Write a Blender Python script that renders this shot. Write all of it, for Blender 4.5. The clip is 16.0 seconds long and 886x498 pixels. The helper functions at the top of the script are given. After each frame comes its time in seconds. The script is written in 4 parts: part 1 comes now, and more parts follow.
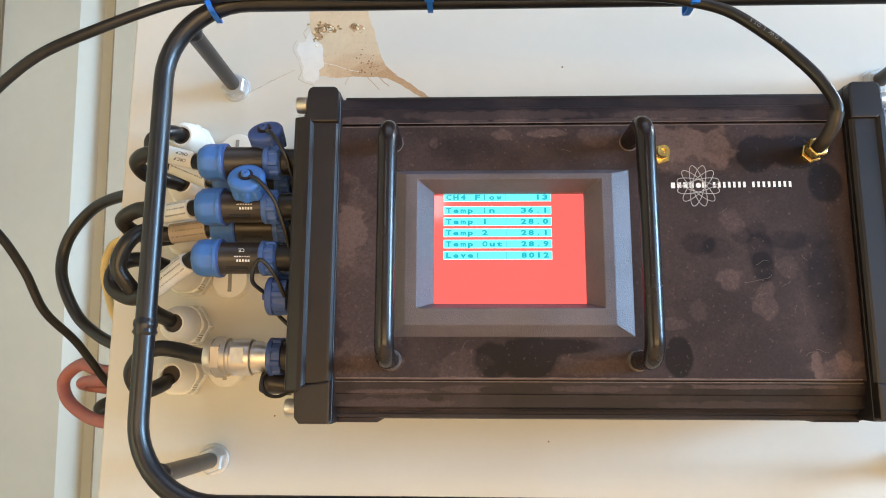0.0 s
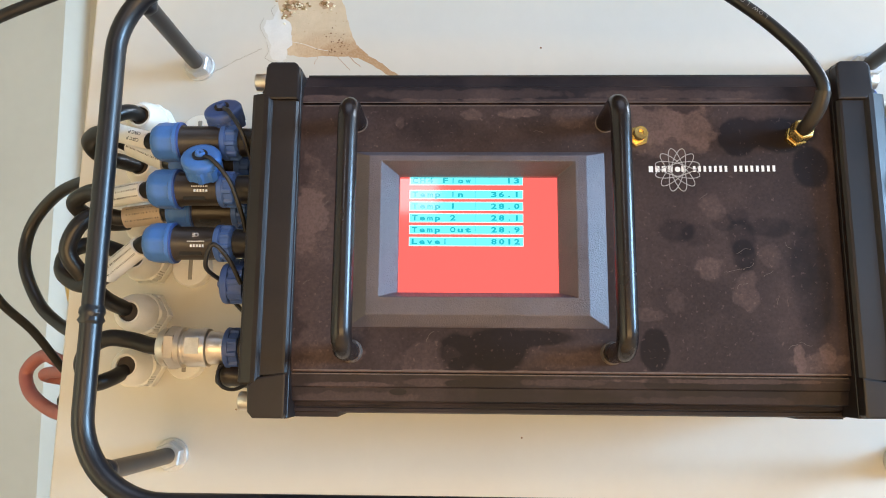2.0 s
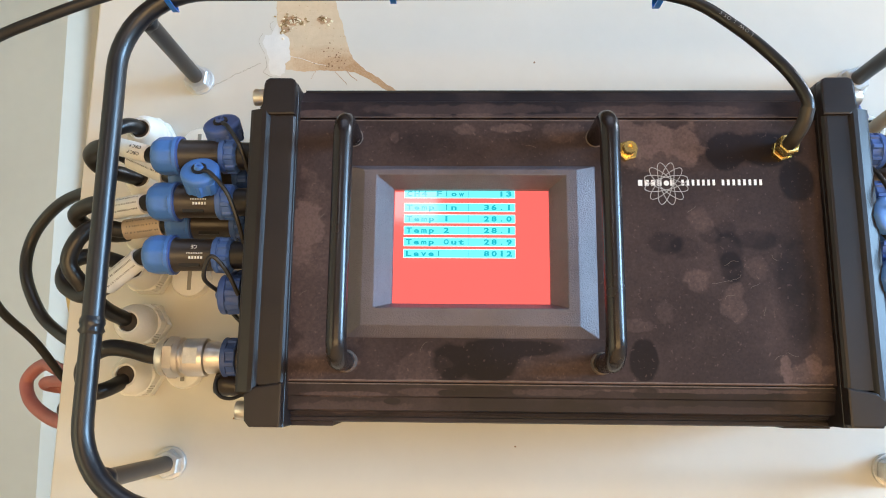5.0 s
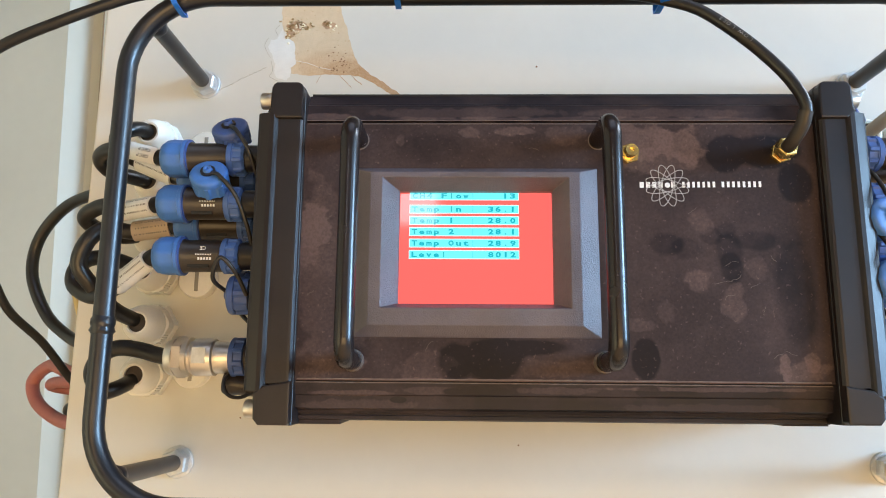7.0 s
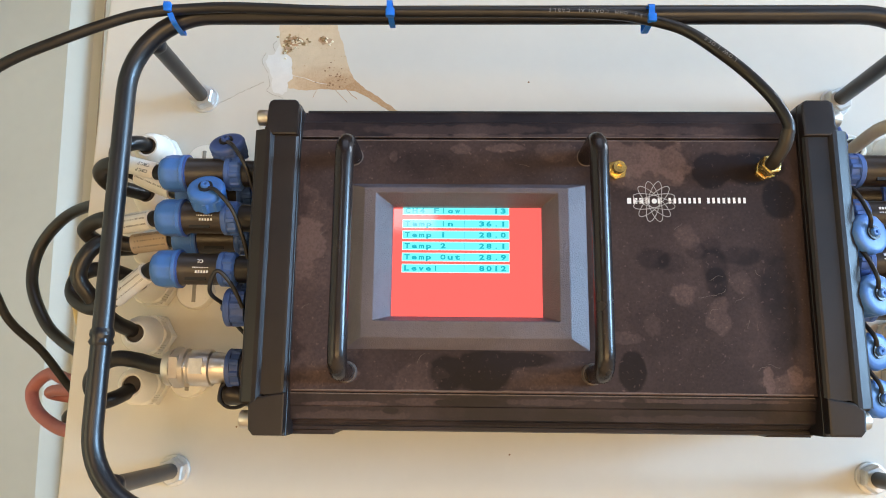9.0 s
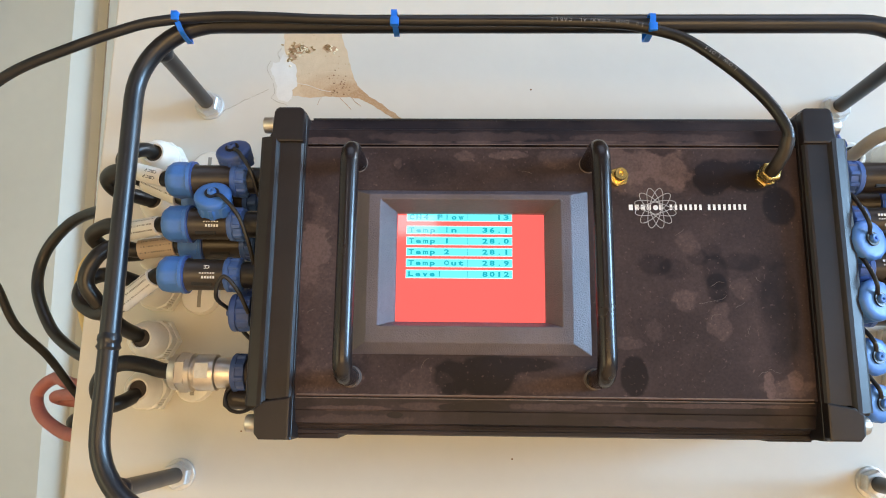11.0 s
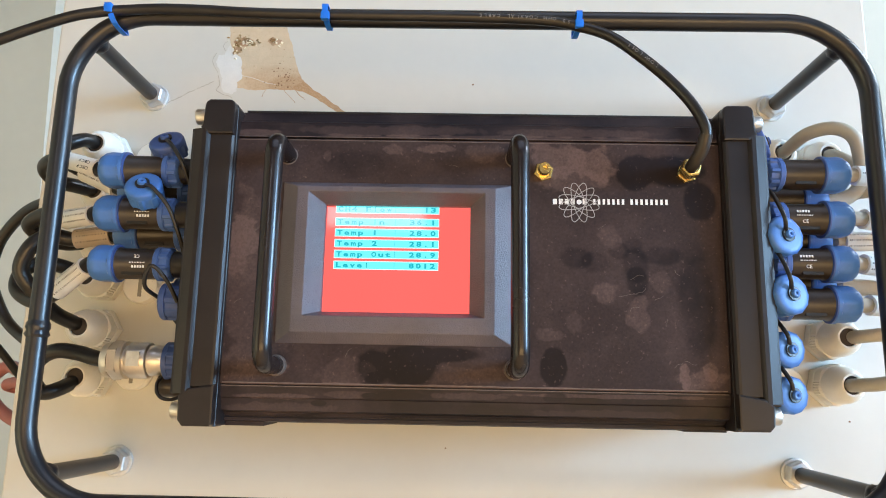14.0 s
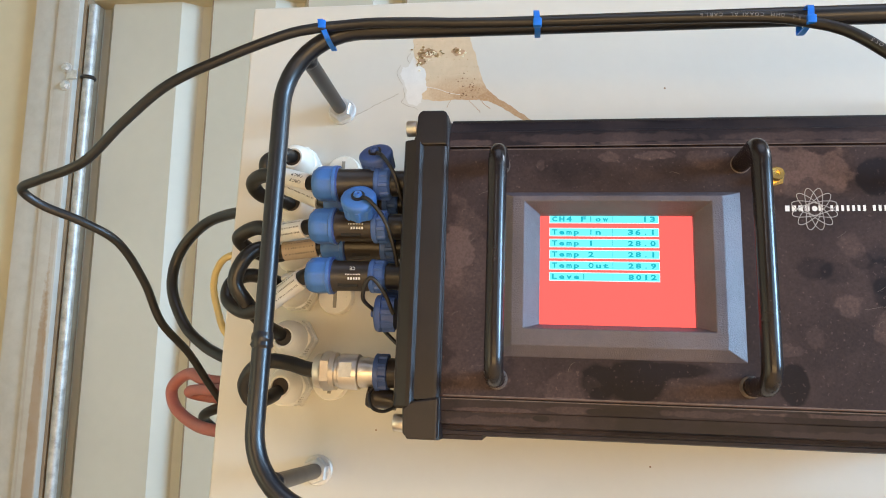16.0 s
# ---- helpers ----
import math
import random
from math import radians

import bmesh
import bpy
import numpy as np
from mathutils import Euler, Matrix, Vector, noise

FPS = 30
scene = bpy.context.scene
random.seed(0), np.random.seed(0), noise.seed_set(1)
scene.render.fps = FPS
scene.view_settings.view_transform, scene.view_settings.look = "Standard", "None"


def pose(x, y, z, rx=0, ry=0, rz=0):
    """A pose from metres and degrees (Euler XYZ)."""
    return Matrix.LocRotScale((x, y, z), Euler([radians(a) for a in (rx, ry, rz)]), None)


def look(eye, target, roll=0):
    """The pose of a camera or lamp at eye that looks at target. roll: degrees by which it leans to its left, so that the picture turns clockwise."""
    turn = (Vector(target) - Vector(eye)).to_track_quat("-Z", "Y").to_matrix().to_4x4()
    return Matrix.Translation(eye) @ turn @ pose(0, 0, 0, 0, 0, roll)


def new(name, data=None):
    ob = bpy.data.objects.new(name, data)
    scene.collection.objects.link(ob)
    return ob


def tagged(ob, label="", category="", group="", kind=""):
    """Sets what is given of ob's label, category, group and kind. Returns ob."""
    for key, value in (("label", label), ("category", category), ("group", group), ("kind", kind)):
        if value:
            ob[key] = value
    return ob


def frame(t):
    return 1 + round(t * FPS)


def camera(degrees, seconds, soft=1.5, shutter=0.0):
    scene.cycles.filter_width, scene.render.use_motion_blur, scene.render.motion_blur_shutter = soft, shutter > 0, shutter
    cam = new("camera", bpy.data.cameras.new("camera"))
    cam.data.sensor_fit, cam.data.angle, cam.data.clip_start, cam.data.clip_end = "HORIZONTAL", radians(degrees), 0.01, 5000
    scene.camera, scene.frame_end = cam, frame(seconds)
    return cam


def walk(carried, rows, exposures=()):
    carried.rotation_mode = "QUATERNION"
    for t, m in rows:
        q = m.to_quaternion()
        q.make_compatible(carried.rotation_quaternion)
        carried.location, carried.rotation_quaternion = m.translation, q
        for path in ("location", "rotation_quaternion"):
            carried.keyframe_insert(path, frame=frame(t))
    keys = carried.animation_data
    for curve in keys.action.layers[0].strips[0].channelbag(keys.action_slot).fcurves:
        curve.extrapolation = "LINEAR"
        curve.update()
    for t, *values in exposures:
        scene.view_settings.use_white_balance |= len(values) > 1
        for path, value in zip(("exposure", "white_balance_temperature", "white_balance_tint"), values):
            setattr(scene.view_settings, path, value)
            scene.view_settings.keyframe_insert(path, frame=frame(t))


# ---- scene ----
# ---------------------------------------------------------------- camera
cam = camera(64.0, 16.0, soft=1.0)
PATH = [
    (0, (0.01486, -0.02955, 1.49168), (-0.00121, 0.46288, 1.57685), 0.20),
    (0.5, (0.01789, -0.02160, 1.49255), (0.00497, 0.47109, 1.57672), 0.45),
    (1, (0.02249, -0.01870, 1.49192), (0.00984, 0.47420, 1.57489), 0.50),
    (1.5, (0.02463, -0.01579, 1.49121), (0.01021, 0.47722, 1.57326), 0.53),
    (2, (0.02774, -0.01147, 1.49072), (0.01490, 0.48165, 1.57237), 0.51),
    (2.5, (0.03064, -0.01008, 1.49067), (0.01933, 0.48300, 1.57283), 0.45),
    (3, (0.02864, -0.01031, 1.49033), (0.01450, 0.48233, 1.57466), 0.52),
    (3.5, (0.02904, -0.01640, 1.49017), (0.01435, 0.47556, 1.57825), 0.57),
    (4, (0.03107, -0.01717, 1.49151), (0.01841, 0.47503, 1.57858), 0.58),
    (6.5, (0.02963, -0.02136, 1.49079), (0.01551, 0.47053, 1.57933), 0.53),
    (7, (0.02826, -0.02316, 1.48944), (0.01596, 0.46861, 1.57896), 0.50),
    (7.5, (0.02884, -0.02521, 1.49201), (0.01805, 0.46650, 1.58205), 0.71),
    (8, (0.03183, -0.02649, 1.49180), (0.02032, 0.46532, 1.58118), 0.71),
    (8.5, (0.03153, -0.02933, 1.49281), (0.01967, 0.46215, 1.58398), 0.61),
    (9, (0.03173, -0.03138, 1.49260), (0.02011, 0.45985, 1.58506), 0.63),
    (11.5, (0.03024, -0.03631, 1.49199), (0.01807, 0.45411, 1.58864), 0.68),
    (12, (0.03513, -0.03746, 1.49176), (0.02530, 0.45300, 1.58851), 0.68),
    (12.5, (0.04665, -0.03744, 1.49156), (0.04739, 0.45313, 1.58819), 0.67),
    (13, (0.05799, -0.03968, 1.49106), (0.06695, 0.45074, 1.58807), 0.80),
    (13.5, (0.06845, -0.04110, 1.49022), (0.06731, 0.45027, 1.58274), 0.91),
    (14, (0.06339, -0.03978, 1.49046), (0.05504, 0.45154, 1.58282), 1.11),
    (14.5, (0.05418, -0.03617, 1.49025), (0.03881, 0.45501, 1.58248), 1.25),
    (15, (0.02372, -0.03829, 1.49185), (-0.01349, 0.45154, 1.58506), 1.33),
    (15.5, (0.00690, -0.03724, 1.49068), (-0.04442, 0.45055, 1.58775), 1.69),
    (16, (-0.00089, -0.03648, 1.49168), (-0.06754, 0.44959, 1.58807), 2.03),
]
walk(cam, [(t, look(eye, target, roll)) for t, eye, target, roll in PATH], exposures=[(0.0, 0.30), (6.5, 0.28), (7.5, 0.21), (14.0, 0.22), (16.0, 0.26)])

# ---------------------------------------------------------------- light
world = bpy.data.worlds.new("world")
scene.world = world
world.use_nodes = True
wn = world.node_tree.nodes
sky = wn.new("ShaderNodeTexSky")
sky.sky_type, sky.sun_disc = "NISHITA", False
sky.sun_elevation, sky.sun_rotation = radians(79), radians(90)
world.node_tree.links.new(sky.outputs[0], wn["Background"].inputs[0])
wn["Background"].inputs[1].default_value = 0.055


def area_lamp(name, eye, target, w, h, energy, color):
    lamp = bpy.data.lights.new(name, "AREA")
    lamp.shape, lamp.size, lamp.size_y, lamp.energy, lamp.color = "RECTANGLE", w, h, energy, color
    ob = new(name, lamp)
    ob.matrix_world = look(eye, target)
    return ob


# blue sky through the side opening and the rooflight, plus added fill lamps
area_lamp("side_opening_light", (5.58, -1.77, 2.28), (0.0, 0.3, 1.55), 1.9, 1.65, 335, (0.50, 0.86, 1.30))
area_lamp("corner_opening_light", (2.75, -2.80, 2.22), (0.0, 0.3, 1.55), 1.2, 1.25, 16, (0.46, 0.85, 1.34))
area_lamp("rooflight_light", (0.3, -0.55, 3.19), (0.05, 0.32, 1.55), 1.5, 1.1, 5, (0.86, 0.96, 1.16))
sun_lamp = bpy.data.lights.new("sun", "SUN")
sun_lamp.energy, sun_lamp.angle, sun_lamp.color = 5.0, radians(0.5), (1.0, 0.94, 0.84)
new("sun", sun_lamp).matrix_world = look((0.7, -0.55, 3.2), (0.1, -0.60, 0.0))
# added lamp that brightens the right-facing flanks of the ribbed wall
area_lamp("ribbed_wall_fill", (2.6, 0.42, 3.19), (-1.2, 1.5, 1.8), 1.3, 0.7, 56, (0.80, 0.935, 1.10))
area_lamp("rear_window_light", (-0.34, -2.82, 2.375), (0.0, 0.3, 1.55), 0.5, 0.25, 3.0, (0.88, 0.95, 1.0))
# two invented warm fills, from low in front and from the left
area_lamp("warm_front_fill", (0.5, -2.82, 0.76), (0.1, 0.3, 1.40), 2.7, 1.25, 41, (1.0, 0.65, 0.29))
area_lamp("warm_left_fill", (-1.98, -1.3, 0.95), (0.0, 0.2, 1.4), 1.3, 1.5, 9, (0.90, 0.85, 0.52))


# ---------------------------------------------------------------- materials
def material(name, color, rough=0.5, metal=0.0, vary=0.12, scale=60.0, bump=0.0, bump_scale=400.0, tint=None, coat=0.0, spec=0.5, relief=0.0001):
    """A surface with two scales of colour variation, uneven gloss and a fine relief."""
    m = bpy.data.materials.new(name)
    m.use_nodes = True
    n, l = m.node_tree.nodes, m.node_tree.links
    b = n["Principled BSDF"]
    co = n.new("ShaderNodeTexCoord")
    big, fine = n.new("ShaderNodeTexNoise"), n.new("ShaderNodeTexNoise")
    big.inputs["Scale"].default_value, big.inputs["Detail"].default_value = scale, 5
    fine.inputs["Scale"].default_value, fine.inputs["Detail"].default_value = scale * 9, 3
    for t in (big, fine):
        l.new(co.outputs["Object"], t.inputs["Vector"])
    add = n.new("ShaderNodeMath")
    add.operation = "MULTIPLY_ADD"
    add.inputs[1].default_value = 0.35
    l.new(fine.outputs["Fac"], add.inputs[0])
    l.new(big.outputs["Fac"], add.inputs[2])
    ramp = n.new("ShaderNodeMapRange")
    ramp.inputs["From Min"].default_value, ramp.inputs["From Max"].default_value = 0.45, 0.95
    l.new(add.outputs[0], ramp.inputs["Value"])
    mix = n.new("ShaderNodeMix")
    mix.data_type = "RGBA"
    mix.inputs["A"].default_value = (*[c * (1 - vary) for c in color], 1)
    other = tint or [min(1, c * (1 + vary)) for c in color]
    mix.inputs["B"].default_value = (*other, 1)
    l.new(ramp.outputs["Result"], mix.inputs["Factor"])
    l.new(mix.outputs["Result"], b.inputs["Base Color"])
    rr = n.new("ShaderNodeMapRange")
    rr.inputs["To Min"].default_value, rr.inputs["To Max"].default_value = max(0.02, rough - 0.08), min(1, rough + 0.1)
    l.new(big.outputs["Fac"], rr.inputs["Value"])
    l.new(rr.outputs["Result"], b.inputs["Roughness"])
    b.inputs["Metallic"].default_value = metal
    b.inputs["Coat Weight"].default_value = coat
    b.inputs["Specular IOR Level"].default_value = spec
    if bump:
        grain, bp = n.new("ShaderNodeTexNoise"), n.new("ShaderNodeBump")
        grain.inputs["Scale"].default_value, grain.inputs["Detail"].default_value = bump_scale, 4
        l.new(co.outputs["Object"], grain.inputs["Vector"])
        l.new(grain.outputs["Fac"], bp.inputs["Height"])
        bp.inputs["Strength"].default_value, bp.inputs["Distance"].default_value = bump, relief
        l.new(bp.outputs["Normal"], b.inputs["Normal"])
    return m


def glow(name, color, strength):
    m = bpy.data.materials.new(name)
    m.use_nodes = True
    b = m.node_tree.nodes["Principled BSDF"]
    b.inputs["Base Color"].default_value = (*[c * 0.05 for c in color], 1)
    b.inputs["Emission Color"].default_value = (*color, 1)
    b.inputs["Emission Strength"].default_value = strength
    b.inputs["Roughness"].default_value = 0.06
    return m


def blotched(name, color, dust, spots, rough=0.42, bump=0.15, spread=0.5, bump_scale=1500.0, spec=0.25, least=0.0, relief=0.0001, fleck=0.0, vary=0.25, fray=2.0):
    """Dark paint under a film of dust: random smears, and dust or clean marks at places (x, z, half width, half height, amount) in millimetres from the thing's base."""
    m = material(name, color, rough, vary=vary, scale=40, bump=bump, bump_scale=bump_scale, spec=spec, relief=relief)
    n, l = m.node_tree.nodes, m.node_tree.links
    b = n["Principled BSDF"]
    paint = b.inputs["Base Color"].links[0].from_socket
    gloss = b.inputs["Roughness"].links[0].from_socket
    co = n.new("ShaderNodeTexCoord")
    wob = n.new("ShaderNodeTexNoise")
    wob.inputs["Scale"].default_value, wob.inputs["Detail"].default_value = 120.0, 7
    l.new(co.outputs["Object"], wob.inputs["Vector"])
    smear = n.new("ShaderNodeTexNoise")
    smear.inputs["Scale"].default_value, smear.inputs["Detail"].default_value, smear.inputs["Roughness"].default_value = 34.0, 7, 0.62
    l.new(co.outputs["Object"], smear.inputs["Vector"])
    film = n.new("ShaderNodeMapRange")
    film.inputs["From Min"].default_value, film.inputs["From Max"].default_value = 0.44, 0.74
    film.inputs["To Min"].default_value, film.inputs["To Max"].default_value = least, spread
    l.new(smear.outputs["Fac"], film.inputs["Value"])
    total = film.outputs["Result"]
    for x, z, w, h, amount in spots:
        off = n.new("ShaderNodeVectorMath")
        off.operation = "SUBTRACT"
        off.inputs[1].default_value = (x * 0.001, 0, z * 0.001)
        l.new(co.outputs["Object"], off.inputs[0])
        sc = n.new("ShaderNodeVectorMath")
        sc.operation = "MULTIPLY"
        sc.inputs[1].default_value = (1000.0 / w, 0, 1000.0 / h)
        l.new(off.outputs[0], sc.inputs[0])
        ln = n.new("ShaderNodeVectorMath")
        ln.operation = "LENGTH"
        l.new(sc.outputs[0], ln.inputs[0])
        jig = n.new("ShaderNodeMath")
        jig.operation = "MULTIPLY_ADD"
        jig.inputs[1].default_value = fray if amount > 0 else 0.55
        l.new(wob.outputs["Fac"], jig.inputs[0])
        l.new(ln.outputs["Value"], jig.inputs[2])
        edge = n.new("ShaderNodeMapRange")
        edge.inputs["From Min"].default_value, edge.inputs["From Max"].default_value = (1.08 + fray / 2, 0.84 + fray / 2) if amount > 0 else (1.44, 1.10)
        edge.inputs["To Max"].default_value = amount
        l.new(jig.outputs[0], edge.inputs["Value"])
        add = n.new("ShaderNodeMath")
        add.operation = "ADD"
        add.use_clamp = True
        l.new(total, add.inputs[0])
        l.new(edge.outputs["Result"], add.inputs[1])
        total = add.outputs[0]
    speck = n.new("ShaderNodeTexNoise")
    speck.inputs["Scale"].default_value, speck.inputs["Detail"].default_value = 900.0, 4
    l.new(co.outputs["Object"], speck.inputs["Vector"])
    sp = n.new("ShaderNodeMapRange")
    sp.inputs["From Min"].default_value, sp.inputs["From Max"].default_value = 0.3, 0.75
    sp.inputs["To Min"].default_value, sp.inputs["To Max"].default_value = 0.70, 1.18
    l.new(speck.outputs["Fac"], sp.inputs["Value"])
    dots = n.new("ShaderNodeTexNoise")
    dots.inputs["Scale"].default_value, dots.inputs["Detail"].default_value = 620.0, 2
    l.new(co.outputs["Object"], dots.inputs["Vector"])
    dm = n.new("ShaderNodeMapRange")
    dm.inputs["From Min"].default_value, dm.inputs["From Max"].default_value = 0.655, 0.73
    dm.inputs["To Max"].default_value = fleck
    l.new(dots.outputs["Fac"], dm.inputs["Value"])
    da = n.new("ShaderNodeMath")
    da.operation = "ADD"
    l.new(total, da.inputs[0])
    l.new(dm.outputs["Result"], da.inputs[1])
    total = da.outputs[0]
    mul = n.new("ShaderNodeMath")
    mul.operation = "MULTIPLY"
    mul.use_clamp = True
    l.new(total, mul.inputs[0])
    l.new(sp.outputs["Result"], mul.inputs[1])
    mix = n.new("ShaderNodeMix")
    mix.data_type = "RGBA"
    l.new(mul.outputs[0], mix.inputs["Factor"])
    l.new(paint, mix.inputs["A"])
    mix.inputs["B"].default_value = (*dust, 1)
    l.new(mix.outputs["Result"], b.inputs["Base Color"])
    rm = n.new("ShaderNodeMix")
    l.new(mul.outputs[0], rm.inputs["Factor"])
    l.new(gloss, rm.inputs["A"])
    rm.inputs["B"].default_value = 0.8
    l.new(rm.outputs["Result"], b.inputs["Roughness"])
    return m


CREAM = material("cream_paint", (0.64, 0.62, 0.565), 0.42, vary=0.03, scale=14, bump=0.22, bump_scale=700)
SHEET = material("beige_sheet", (0.50, 0.475, 0.39), 0.45, vary=0.05, scale=4, bump=0.05, bump_scale=200)
COLUMN = blotched("grey_paint", (0.47, 0.45, 0.40), (0.32, 0.215, 0.125), [(66, 1200, 15, 520, 0.85), (72, 1900, 7, 420, 0.3), (-26, 1100, 10, 300, 0.25), (36, 1500, 3, 700, 0.2)], 0.5, spread=0.16, spec=0.4, vary=0.06, fray=0.4)
TAN = material("tan_wall", (0.55, 0.475, 0.32), 0.8, vary=0.08, scale=3)
BROWN = material("brown_wall", (0.20, 0.15, 0.10), 0.8, vary=0.12, scale=3)
EARTH = material("earth_floor", (0.40, 0.27, 0.15), 0.9, vary=0.15, scale=5)
TUBE = material("black_tube", (0.012, 0.011, 0.0125), 0.32, vary=0.2, scale=70, bump=0.03, bump_scale=900, spec=0.6)
GLOSS = material("black_gloss_bar", (0.016, 0.011, 0.0105), 0.24, vary=0.2, scale=60, bump=0.01, bump_scale=900, spec=0.5)
SPOTS = [(0, -58.8, 122, 1.0, 1.0), (0, 60.8, 122, 0.8, 0.28), (-91, -50, 5, 4, 0.4), (19, -50, 5, 4, 0.4), (40, 52, 14, 9, 0.5), (58, 50, 12, 8.6, 0.56), (46, 42, 17, 6, 0.36), (-112, 11, 7.0, 9.0, 0.75), (-114, -3, 7, 5, 0.24), (-41, 55.7, 4.3, 2.7, 0.28), (-18.8, 56.5, 8.4, 2.5, 0.4),
         (3.5, 54.4, 8.4, 4.9, 0.24), (106, -53.5, 11, 4.2, 0.36), (98, -51.5, 2.4, 5.6, 0.56), (110, -50, 3, 4, 0.4), (62, -14.5, 6.4, 6, 0.32), (77, -23.6, 5.2, 7.4, 0.32), (64.8, 14.2, 6, 6.4, 0.2), (36.7, -34, 7, 3, 0.24), (47, -28, 4, 5, 0.16), (-60, -52, 14, 6, 0.2), (-5, -53, 24, 4, 0.18), (-73, 52, 2.2, 4, 0.24), (88, -8, 5, 5, 0.16),
         (-46.7, -50, 7.6, 8.0, -0.38), (-30, -49, 12.6, 8.8, -0.52), (-12, -44, 15, 3.4, -0.3), (36.9, -48.6, 5.8, 8.6, -0.52), (78, 46, 9, 8.5, -0.45), (95, 47, 16, 7.5, -0.41), (108.6, 32, 7.2, 9.5, -0.38), (68.8, 6.7, 5, 4, -0.17), (76.6, 0, 6.4, 8, -0.19), (88.9, 4.6, 10, 4.6, -0.15), (75.6, 9.5, 4.6, 3.6, -0.12), (57.8, 1, 6.6, 5, -0.12),
         (77, -8, 5.2, 6.6, -0.22), (105, -18, 9, 26, -0.17), (48, 3, 8, 5, -0.19), (-60, 48, 16, 7, -0.12), (-104, -14, 17, 46, 0.26), (-70, 20, 60, 40, 0.05)]
CASE = [(-94, -64.4, 21, 1.4, 0.45), (-60, -63.2, 14, 1.6, 0.3), (-1, -62.8, 15, 1.6, 0.3), (69, -61.6, 52, 1.0, 0.5), (60, -70, 40, 2, 0.2), (-109, 64.4, 13, 2.2, 0.5), (-40, 66, 50, 3, 0.25), (50, 66, 40, 2.6, 0.3), (20, 63, 100, 1.4, 0.3), (-90, -70, 22, 3, 0.3),
        (-48.2, -63.4, 3.8, 1.3, -0.5), (-38.2, -63.2, 5.6, 1.9, -0.9), (-28, -63, 5, 1.4, -0.6), (-72, -67.2, 3.4, 1.4, -0.5), (38, -62.5, 5, 2.5, -0.5)]
BOX = blotched("black_anodised", (0.0145, 0.0098, 0.012), (0.125, 0.080, 0.072), CASE, 0.42, spread=0.36)
LIDMAT = blotched("dusty_black_lid", (0.0135, 0.0092, 0.0112), (0.138, 0.090, 0.081), SPOTS, 0.46, spread=0.46, least=0.21, spec=0.16, fleck=0.36)
BEZEL = blotched("grained_black_bezel", (0.102, 0.084, 0.102), (0.13, 0.105, 0.10), [], 0.36, bump=0.8, spread=0.22, least=0.08, bump_scale=1500.0, spec=0.75, relief=0.0004)
CAST = blotched("satin_black_casting", (0.0125, 0.0088, 0.009), (0.07, 0.047, 0.040), [], 0.33, bump=0.18, spread=0.14, least=0.04, spec=0.42)
PLASTIC = material("black_plastic", (0.030, 0.022, 0.017), 0.36, vary=0.2, scale=120, bump=0.08, bump_scale=1800)
RUBBER = material("black_rubber", (0.014, 0.012, 0.011), 0.33, vary=0.3, scale=110, bump=0.08, bump_scale=1200)
BLUE = material("blue_plastic", (0.06, 0.172, 0.48), 0.38, vary=0.1, scale=90, bump=0.05, bump_scale=1600)
STEEL = material("steel_blue_plastic", (0.062, 0.135, 0.39), 0.40, vary=0.12, scale=90, bump=0.05, bump_scale=1600)
NAVY = material("navy_plastic", (0.048, 0.092, 0.28), 0.40, vary=0.15, scale=90, bump=0.05, bump_scale=1600)
WHITE = material("white_nylon", (0.84, 0.81, 0.73), 0.38, vary=0.04, scale=80, bump=0.05, bump_scale=900)
ZINC = material("zinc_steel", (0.66, 0.66, 0.65), 0.46, 0.7, vary=0.15, scale=150, bump=0.15, bump_scale=1500)
NICKEL = material("nickel_brass", (0.72, 0.66, 0.59), 0.36, 0.9, vary=0.08, scale=120, bump=0.06, bump_scale=900)
BRASS = material("gilt_brass", (0.96, 0.67, 0.25), 0.24, 0.9, vary=0.15, scale=200)
GREYCABLE = material("grey_sheath", (0.50, 0.45, 0.36), 0.5, vary=0.06, scale=60, bump=0.05, bump_scale=700)
REDCABLE = material("red_sheath", (0.36, 0.125, 0.11), 0.5, vary=0.12, scale=60, bump=0.05, bump_scale=700)
YELLOW = material("yellow_sheath", (0.62, 0.47, 0.20), 0.5, vary=0.08, scale=60)
PAPER = material("label_paper", (0.83, 0.80, 0.74), 0.55, vary=0.08, scale=120)
BROWNER_LABEL = material("browner_label", (0.52, 0.40, 0.28), 0.6, vary=0.1, scale=120)
INK = material("black_ink", (0.02, 0.02, 0.02), 0.6)
STAMP = material("stamped_print", (0.20, 0.175, 0.15), 0.7, vary=0.3, scale=400)
PETAL = material("grey_print", (0.40, 0.385, 0.38), 0.6, vary=0.15, scale=300)
PRINT = material("white_print", (0.82, 0.81, 0.80), 0.6, vary=0.05)
FAINT = material("faint_print", (0.24, 0.23, 0.22), 0.6, vary=0.3, scale=300)
GALV = material("galvanised", (0.46, 0.45, 0.42), 0.5, 0.6, vary=0.35, scale=55)
MUD = blotched("brown_stain", (0.66, 0.53, 0.37), (0.43, 0.27, 0.15), [(8, -8, 22, 11, 0.32), (14, -12, 14, 9, 0.35), (38, -22, 26, 15, 0.85), (-16, 12, 14, 9, -0.2)], 0.85, bump=0.4, spread=0.34, least=0.06, bump_scale=1100.0, spec=0.2, relief=0.0003, fleck=0.55, vary=0.1, fray=0.8)
CREAMBIT = material("pale_nest_crumbs", (0.88, 0.80, 0.62), 0.4, vary=0.15, scale=300, bump=0.5, bump_scale=900, relief=0.0003)
